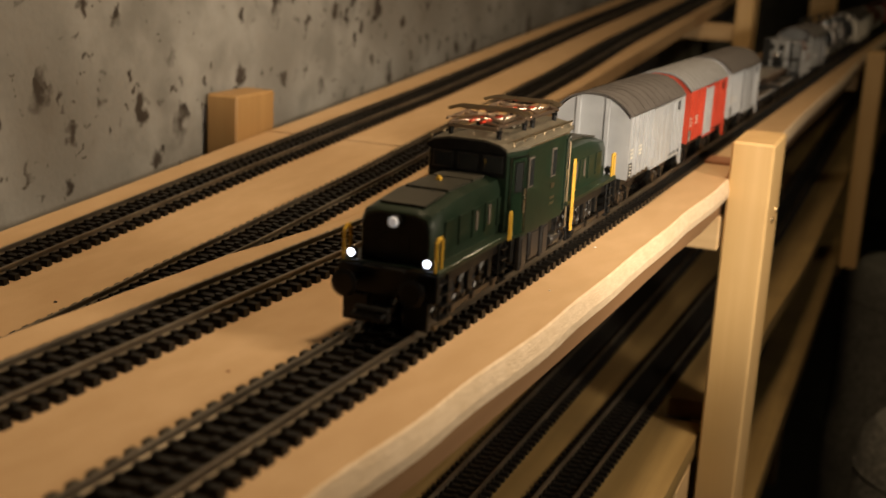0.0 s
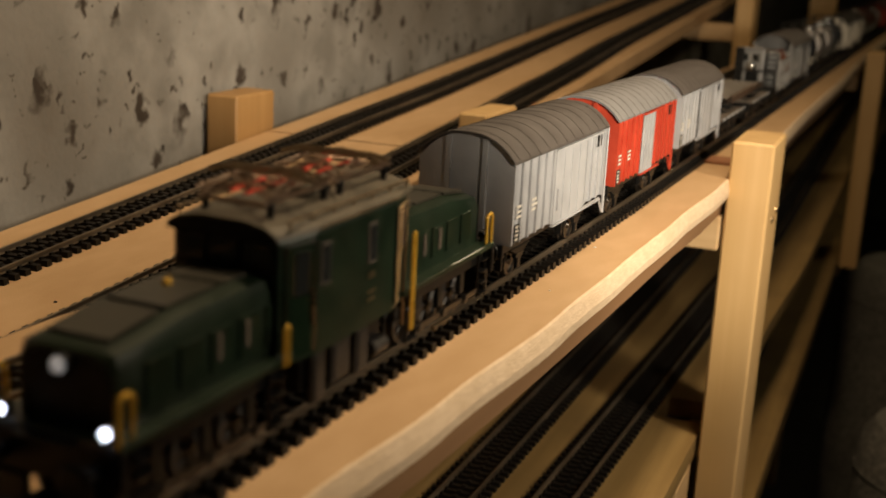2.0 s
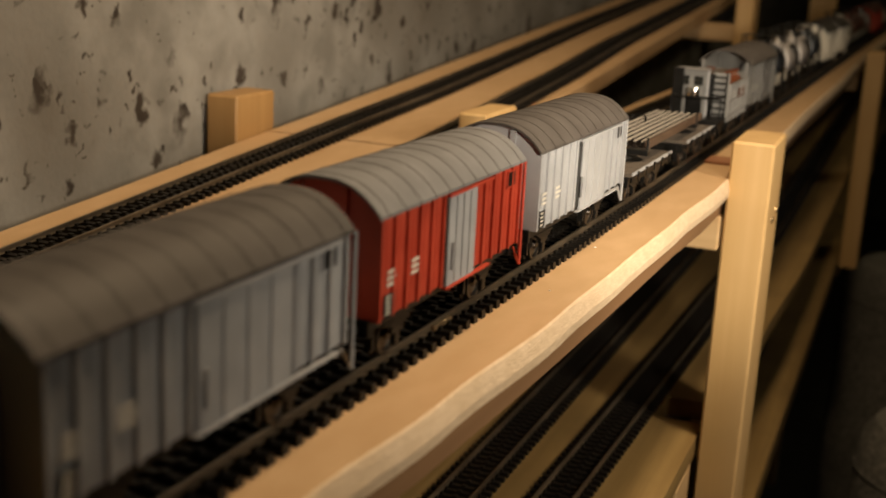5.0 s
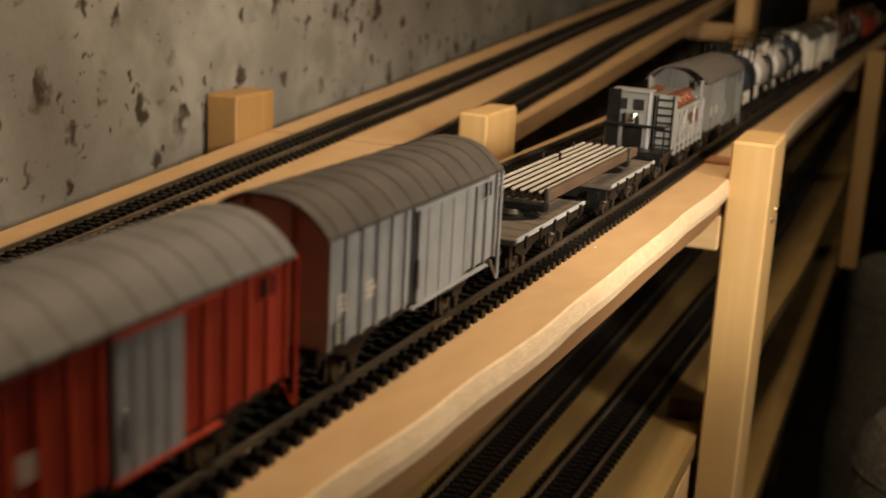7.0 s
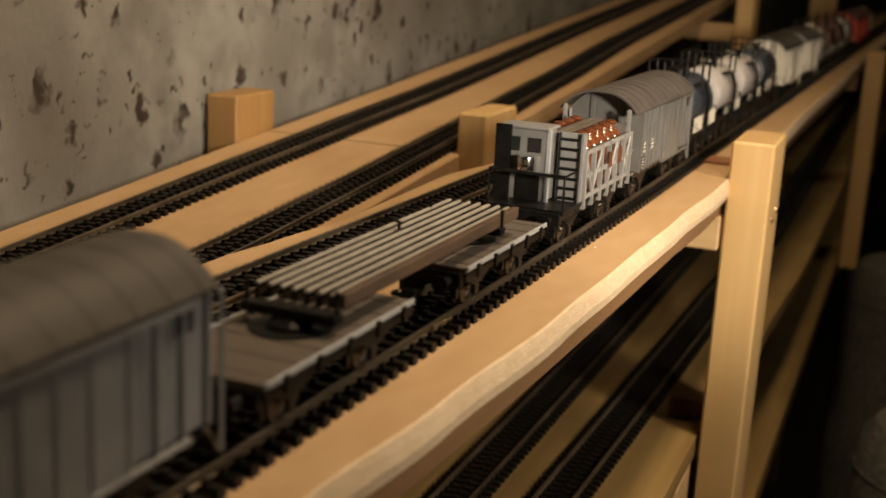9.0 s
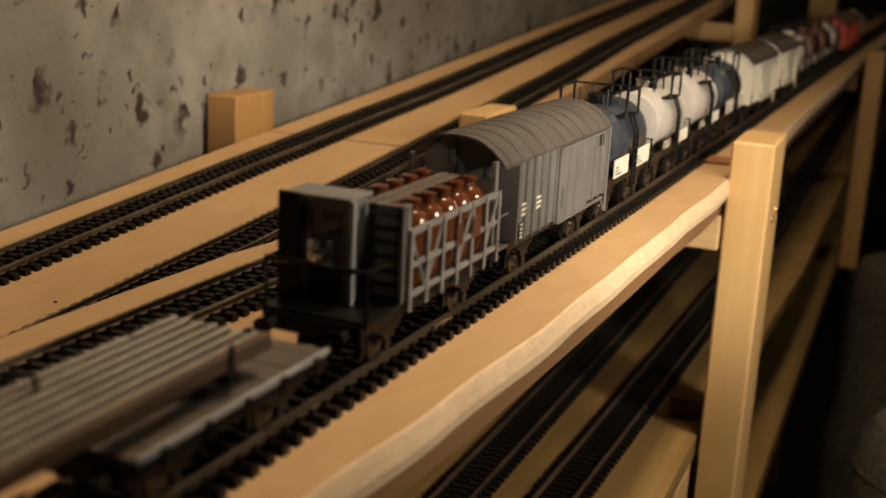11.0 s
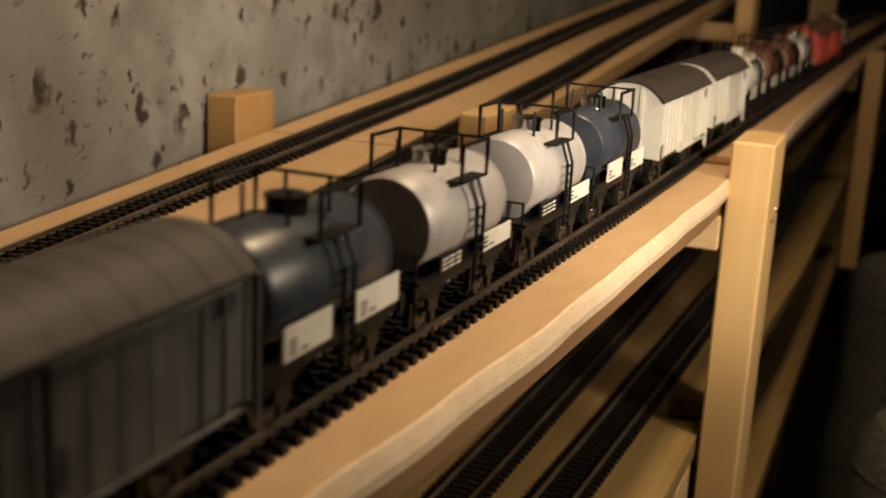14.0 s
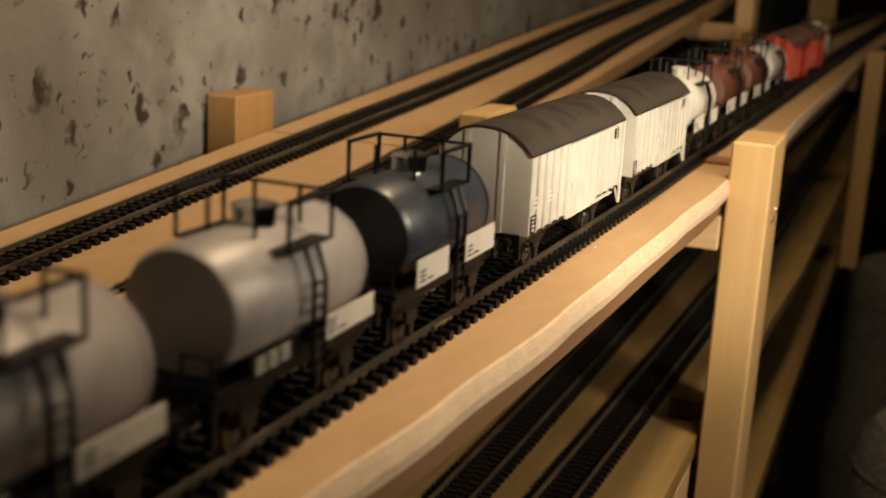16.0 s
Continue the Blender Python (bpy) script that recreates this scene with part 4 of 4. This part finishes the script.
def handrail(parent, x, y0, y1, z0, z1, r=0.00055):
    bm = bmesh.new()
    line(bm, [(x, y0, z0), (x, y0, z1 - 0.001), (x, (y0 * 3 + y1) / 4, z1), (x, (y0 + y1 * 3) / 4, z1), (x, y1, z1 - 0.001), (x, y1, z0)], r)
    part("handrail", bm, "yellow", parent, "yellow painted handrail")


WHEELS = []


def locomotive():
    s_mid = 0.3915
    v = vehicle("locomotive", s_mid, "dark green articulated electric locomotive with long hoods and yellow handrails", "locomotive")
    c0, c1, f0, r1 = 0.3600 - s_mid, 0.4250 - s_mid, 0.3075 - s_mid, 0.4830 - s_mid
    hood(v, f0, c0)
    hood(v, r1, c1)
    # cab
    W = 0.0162
    def slim(y):
        """How far the cab side draws in towards its ends."""
        return 0.0026 * max(0.0, 1 - min(y - c0, c1 - y) / 0.0125)
    def prof(q):
        w = W - slim(q)
        return [(-w, q, 0.0215), (w, q, 0.0215), (w, q, 0.0500), (w - 0.0006, q, 0.0512), (-w + 0.0006, q, 0.0512), (-w, q, 0.0500)]
    cab = strip("cab", [prof(y) for y in (c0, c0 + 0.0125, c1 - 0.0125, c1)], "green", v)
    roofp = [(-W - 0.0007, 0.0512), (W + 0.0007, 0.0512), (W + 0.0004, 0.0522), (W * 0.84, 0.0536), (W * 0.45, 0.0547), (-W * 0.45, 0.0547), (-W * 0.84, 0.0536), (-W - 0.0004, 0.0522)]
    def roof_ring(y):
        return [(x * (1 - slim(min(max(y, c0), c1)) / W), y, z) for x, z in roofp]
    roof = strip("cab_roof", [roof_ring(y) for y in (c0 - 0.002, c0 + 0.0125, c1 - 0.0125, c1 + 0.002)], "loco_roof", v, "dusty brown cab roof")
    for y0, y1 in ((c0 - 0.0024, c0 - 0.0020), (c1 + 0.0020, c1 + 0.0024)):
        strip("roof_fascia", [[(x * 0.995, y, z - 0.0006) for x, _, z in roof_ring(q)] for y, q in ((y0, c0), (y1, c0))], "black", roof, "black curved fascia over the cab windows")
    for e, y in ((-1, c0), (1, c1)):
        y0, y1 = sorted((y, y + e * 0.0003))
        pbox("front_panel", "black", cab, -W + 0.0030, W - 0.0030, y0, y1, 0.0425, 0.0509, label="black window band")
    for s in (-1, 1):
        pbox("gutter", "brass", roof, min(s * (W + 0.0007), s * (W + 0.0011)), max(s * (W + 0.0007), s * (W + 0.0011)), c0 + 0.0125, c1 - 0.0125, 0.0514, 0.0518, label="thin pale rain gutter")
    for s in (-1, 1):
        bm = bmesh.new()
        line(bm, [(s * 0.0146, c0 + 0.002, 0.0544), (s * 0.0146, c1 - 0.002, 0.0544)], 0.0004)
        for k in range(7):
            y = c0 + 0.003 + (c1 - c0 - 0.006) * k / 6
            rod(bm, (s * 0.0146, y, 0.0526), (s * 0.0146, y, 0.0544), 0.0003, 5)
        part("roof_conductor", bm, "brass", roof, "brass roof conductor bar")
    bm = bmesh.new()
    box(bm, -0.006, 0.006, -0.006, 0.006, 0.0548, 0.0572, bevel=0.0006)
    part("roof_hatch", bm, "loco_roof", roof)
    pantograph(v, c0 + 0.0165)
    pantograph(v, c1 - 0.0165)
    def draw_in(bm):
        for q in bm.verts:
            q.co.x -= math.copysign(slim(q.co.y), q.co.x)

    # windows and doors
    for e, y in ((-1, c0), (1, c1)):
        for x in (-0.0118, -0.0030, 0.0058):
            bm = bmesh.new()
            y0, y1 = sorted((y + e * 0.0003, y + e * 0.0006))
            box(bm, x - 0.0006, x + 0.0066, y0, y1, 0.0440, 0.0496)
            fr = part("window_frame", bm, "dark_steel", v)
            bm = bmesh.new()
            y0, y1 = sorted((y + e * 0.0006, y + e * 0.0008))
            box(bm, x, x + 0.0060, y0, y1, 0.0446, 0.0490)
            part("pane", bm, "glass", fr)
    for s in (-1, 1):
        for y, door in ((c0 + 0.0015, True), (c0 + 0.0138, False), (0.0060, False), (c1 - 0.0115, True)):
            bm = bmesh.new()
            if door:
                x0, x1 = sorted((s * W, s * (W + 0.0005)))
                box(bm, x0, x1, y, y + 0.0100, 0.0228, 0.0492)
                draw_in(bm)
                dr = part("cab_door", bm, "door_white", v, "glossy dark green cab door")
                bm = bmesh.new()
                x0, x1 = sorted((s * (W + 0.0005), s * (W + 0.0007)))
                box(bm, x0, x1, y + 0.0028, y + 0.0074, 0.0375, 0.0470)
                draw_in(bm)
                part("pane", bm, "glass", dr)
                for q0, q1, z0, z1 in ((0.0, 0.0006, 0.0228, 0.0492), (0.0094, 0.0100, 0.0228, 0.0492), (0.0006, 0.0094, 0.0486, 0.0492), (0.0024, 0.0028, 0.0371, 0.0474), (0.0074, 0.0078, 0.0371, 0.0474), (0.0028, 0.0074, 0.0470, 0.0474), (0.0028, 0.0074, 0.0371, 0.0375)):
                    bm = bmesh.new()
                    x0, x1 = sorted((s * (W + 0.0005), s * (W + 0.0009)))
                    box(bm, x0, x1, y + q0, y + q1, z0, z1)
                    draw_in(bm)
                    part("frame_strip", bm, "chrome", dr, "bright metal frame strip")
                bm = bmesh.new()
                rod(bm, (s * (W + 0.0010), y + 0.0086, 0.030), (s * (W + 0.0010), y + 0.0086, 0.038), 0.0003, 5)
                draw_in(bm)
                part("door_handle", bm, "brass", dr)
            else:
                x0, x1 = sorted((s * W, s * (W + 0.0004)))
                box(bm, x0, x1, y, y + 0.0046, 0.0375, 0.0478, bevel=0.0001)
                fr = part("window_frame", bm, "deck", v)
                bm = bmesh.new()
                x0, x1 = sorted((s * (W + 0.0004), s * (W + 0.0006)))
                box(bm, x0, x1, y + 0.0006, y + 0.0040, 0.0382, 0.0471)
                part("pane", bm, "glass", fr)
    bars(cab, [(0.0065, 0.0100, 0.0335, 0.0352), (0.0062, 0.0104, 0.0296, 0.0306), (0.0062, 0.0104, 0.0276, 0.0286)], W + 0.0002, "brass")
    # frame, bogies
    for y0, y1 in ((f0 - 0.004, c0 + 0.004), (c1 - 0.004, r1 + 0.004)):
        bm = bmesh.new()
        box(bm, -0.0158, 0.0158, y0, y1, 0.0228, 0.0246, bevel=0.0003)
        part("running_board", bm, "green", v)
        bog = pbox("bogie_frame", "black", v, -0.0064, 0.0064, y0 + 0.002, y1 - 0.002, 0.0150, 0.0227)
        for s in (-1, 1):
            bm = bmesh.new()
            x0, x1 = sorted((s * 0.0123, s * 0.0138))
            box(bm, x0 * 0.9, x1, y0 + 0.004, y1 - 0.002, 0.0188, 0.0227)
            for k in range(3):
                y = y0 + 0.013 + 0.0165 * k
                box(bm, x0, x1, y - 0.0017, y + 0.0017, 0.0122, 0.0189, bevel=0.0003)
            part("side_frame", bm, "black", bog)
            bm = bmesh.new()
            yr0, yr1 = y0 + 0.011, y1 - 0.010
            box(bm, min(s * 0.0141, s * 0.0147), max(s * 0.0141, s * 0.0147), yr0, yr1, 0.0098, 0.0114)
            for k in range(3):
                y = y0 + 0.013 + 0.0165 * k
                turned(bm, [(0.0013, s * 0.0138), (0.0013, s * 0.0152), (0.0004, s * 0.0154)], (0, y, 0.0106), 10, "X")
            part("coupling_rod", bm, "steel", bog, "grey steel coupling rod")
            for yy in (y0 + 0.0075, y1 - 0.006):
                bm = bmesh.new()
                rod(bm, (s * 0.0144, yy - 0.0028, 0.0085), (s * 0.0144, yy - 0.0028, 0.0228), 0.0005, 5)
                rod(bm, (s * 0.0144, yy + 0.0028, 0.0085), (s * 0.0144, yy + 0.0028, 0.0228), 0.0005, 5)
                for k in range(4):
                    box(bm, s * 0.0144 - 0.0012, s * 0.0144 + 0.0012, yy - 0.0028, yy + 0.0028, 0.0090 + 0.0036 * k, 0.0094 + 0.0036 * k)
                part("step_ladder", bm, "black", bog)
        for k in range(3):
            w = wheelset(v, y0 + 0.013 + 0.0165 * k, 0.0072, "dark_steel", True)
            WHEELS.append((w, 0.0072))
    # centre underframe gear
    bm = bmesh.new()
    box(bm, -0.0130, 0.0130, c0 + 0.012, c1 - 0.012, 0.0110, 0.0214, bevel=0.0008)
    part("transformer_tank", bm, "black", v)
    for s in (-1, 1):
        for y, w, z in ((c0 + 0.0135, 0.0062, 0.0085), (c0 + 0.0225, 0.0095, 0.0105), (c0 + 0.0350, 0.0070, 0.0090)):
            x0, x1 = sorted((s * 0.0131, s * 0.0152))
            chest = pbox("equipment_box", "dark_steel", v, x0, x1, y, y + w, z, 0.0214, bevel=0.0004)
            x0, x1 = sorted((s * 0.0152, s * 0.0155))
            pbox("box_lid", "dark_steel", chest, x0, x1, y + 0.0010, y + w - 0.0010, z + 0.0012, 0.0200)
        bm = bmesh.new()
        turned(bm, [(0.0018, -0.0040), (0.0023, -0.0034), (0.0023, 0.0034), (0.0018, 0.0040)], (s * 0.0142, c1 - 0.0170, 0.0130), 14, "Y")
        part("air_tank", bm, "dark_steel", v, smooth=True)
    # ends: buffer beam, buffers, lamps, coupler, plough
    for e, y in ((-1, f0 - 0.0045), (1, r1 + 0.0045)):
        bm = bmesh.new()
        y0, y1 = sorted((y, y - e * 0.0020))
        box(bm, -0.0160, 0.0160, y0, y1, 0.0150, 0.0235, bevel=0.0004)
        beam = part("buffer_beam", bm, "black", v)
        for s in (-1, 1):
            bm = bmesh.new()
            rod(bm, (s * 0.0107, y, 0.0190), (s * 0.0107, y + e * 0.0060, 0.0190), 0.0016, 10)
            turned(bm, [(0.0040, e * 0.0058), (0.0042, e * 0.0063), (0.0030, e * 0.0069)], (s * 0.0107, y, 0.0190), 18, "Y")
            part("buffer", bm, "black", beam)
            yl = y - e * 0.0026
            bm = bmesh.new()
            turned(bm, [(0.0012, 0), (0.0016, e * 0.0010), (0.0016, e * 0.0020), (0.0013, e * 0.0022)], (s * 0.0122, yl, 0.0265), 16, "Y")
            box(bm, s * 0.0122 - 0.0005, s * 0.0122 + 0.0005, yl - 0.0004, yl + 0.0010, 0.0234, 0.0262)
            hl = part("headlamp", bm, "black", v)
            bm = bmesh.new()
            turned(bm, [(0.00115, e * 0.0022), (0.0009, e * 0.0026), (0.0003, e * 0.0028)], (s * 0.0122, yl, 0.0265), 16, "Y")
            part("lens", bm, "lamp_lit" if e < 0 else "lens", hl, "bright lit headlamp lens" if e < 0 else "")
            handrail(v, s * 0.0148, y - e * 0.0008, y - e * 0.0048, 0.0240, 0.0338)
        bm = bmesh.new()
        yy = f0 if e < 0 else r1
        turned(bm, [(0.0020, 0), (0.0023, e * 0.0010), (0.0023, e * 0.0018), (0.0018, e * 0.0020)], (0.0, yy, 0.0368), 16, "Y")
        hl = part("headlamp", bm, "black", v)
        bm = bmesh.new()
        turned(bm, [(0.0017, e * 0.0020), (0.0013, e * 0.0026), (0.0004, e * 0.0028)], (0.0, yy, 0.0368), 16, "Y")
        part("lens", bm, "lamp_dim" if e < 0 else "lens", hl)
        bm = bmesh.new()
        box(bm, -0.0048, 0.0048, min(yy, yy + e * 0.0006), max(yy, yy + e * 0.0006), 0.0255, 0.0330)
        part("end_door", bm, "black", v)
        bm = bmesh.new()
        box(bm, -0.0065, 0.0065, min(y, y + e * 0.0030), max(y, y + e * 0.0030), 0.0235, 0.0242)
        part("end_step", bm, "black", v)
        bm = bmesh.new()
        box(bm, -0.0030, 0.0030, min(y, y + e * 0.0085), max(y, y + e * 0.0085), 0.0105, 0.0130, bevel=0.0004)
        box(bm, -0.0055, 0.0055, min(y + e * 0.0075, y + e * 0.0100), max(y + e * 0.0075, y + e * 0.0100), 0.0100, 0.0142, bevel=0.0005)
        line(bm, [(-0.0045, y + e * 0.0085, 0.0125), (-0.0045, y + e * 0.0128, 0.0125), (0.0045, y + e * 0.0128, 0.0125), (0.0045, y + e * 0.0085, 0.0125)], 0.0006)
        part("coupler", bm, "black", beam)
        for s in (-1, 1):
            bm = bmesh.new()
            x0, x1 = sorted((s * 0.0055, s * 0.0138))
            box(bm, x0, x1, min(y - e * 0.001, y + e * 0.0010), max(y - e * 0.001, y + e * 0.0010), 0.0066, 0.0150, bevel=0.0003)
            part("rail_guard", bm, "black", beam)
    for s in (-1, 1):
        handrail(v, s * 0.0160, c0 - 0.0010, c0 + 0.0010, 0.0225, 0.0318, 0.0004)
        handrail(v, s * 0.0164, c1 - 0.0008, c1 + 0.0008, 0.0130, 0.0400, 0.0004)
        wire("grab_bar", [(s * 0.0152, c1 - 0.0035, 0.0150), (s * 0.0152, c1 - 0.0035, 0.0470)], 0.0004, "brass", v, "pale brass grab bar")
    return v


def consist():
    locomotive()
    boxcar("covered_wagon", 0.4990, 0.6030, "grey", "roof", "light grey plank-sided covered wagon with a brown-grey roof")
    boxcar("covered_wagon", 0.6205, 0.7220, "red", "roof_light", "red plank-sided covered wagon with a grey sliding door", (0.0425, 0.0630), "grey")
    boxcar("covered_wagon", 0.7405, 0.8480, "grey", "roof", "light grey covered wagon with its door ajar", (0.046, 0.080), gap=True)
    flat_wagon(0.8695, 0.9450, "dusty black flat wagon with pale side sills under rails")
    flat_wagon(0.9830, 1.0550, "dusty black flat wagon with pale side sills under rails")
    rail_load(0.9120, 1.0355)
    jar_wagon()
    boxcar("covered_wagon", 1.1795, 1.2820, "grey2", "roof", "worn grey covered wagon with a roofed end platform", (0.043, 0.078), roof_over=0.013)
    tanker(1.2935, 1.3550, "navy", "dark blue tank wagon with off-white side plates", dome="black")
    tanker(1.3770, 1.4380, "silver", "silver tank wagon with black railings and ladder", plates=False)
    tanker(1.4630, 1.5240, "silver", "silver tank wagon with black railings and ladder", plates=False)
    tanker(1.5460, 1.6070, "navy", "dark blue tank wagon with off-white side plates")
    boxcar("refrigerated_wagon", 1.6370, 1.7490, "white", "roof_dark", "ivory plank-sided wagon with a dark brown roof", seam_count=0, plain=True)
    boxcar("refrigerated_wagon", 1.7690, 1.8750, "white", "roof_dark", "ivory plank-sided wagon with a dark brown roof", seam_count=0, plain=True)
    tanker(1.8990, 1.9660, "white", "cream tank wagon with white plates", dome="white")
    tanker(1.9940, 2.0700, "oxide", "red-brown tank wagon with pale plates", dome="oxide")
    tanker(2.0960, 2.1700, "oxide", "red-brown tank wagon with pale plates", dome="oxide")
    tanker(2.1960, 2.2660, "silver", "silver tank wagon with black railings and ladder", plates=False)
    boxcar("covered_wagon", 2.2940, 2.4000, "red", "oxide", "red covered wagon with a red-brown roof")
    boxcar("covered_wagon", 2.4220, 2.5280, "red", "oxide", "red covered wagon with a red-brown roof")
    tanker(2.5600, 2.6300, "white", "cream tank wagon with white plates", dome="white")


# way covered by the train, at every half second
WAY = (0.0, 0.0345, 0.0692, 0.1043, 0.1399, 0.1761, 0.2127, 0.2493, 0.2855, 0.3211, 0.3564, 0.3919, 0.4278, 0.4648, 0.503, 0.542, 0.5811, 0.6199, 0.6584, 0.697, 0.7359, 0.7755, 0.816, 0.8578, 0.9008, 0.9449, 0.9893, 1.0338, 1.0784, 1.1235, 1.1692, 1.2154, 1.2618)


def run(t):
    """Way covered by the train after t seconds."""
    k = min(int(t * 2 + 1e-6), len(WAY) - 2)
    return WAY[k] + (WAY[k + 1] - WAY[k]) * (t * 2 - k)


def motions():
    for ob, s_mid in TRAIN:
        rows = []
        for i in range(33):
            t = i * 0.5
            s = s_mid - run(t)
            rows.append((t, pose(line_x(s), s, 0, 0, 0, -math.degrees(math.atan(slope_x(s))))))
        walk(ob, rows)
    for w, r in WHEELS:
        y, z = w.location.y, w.location.z
        walk(w, [(i * 0.1, pose(0, y, z, math.degrees(run(i * 0.1) / r), 0, 0)) for i in range(161)])


room()
boards()
posts()
stools()
crumbs()
consist()
tracks()
motions()
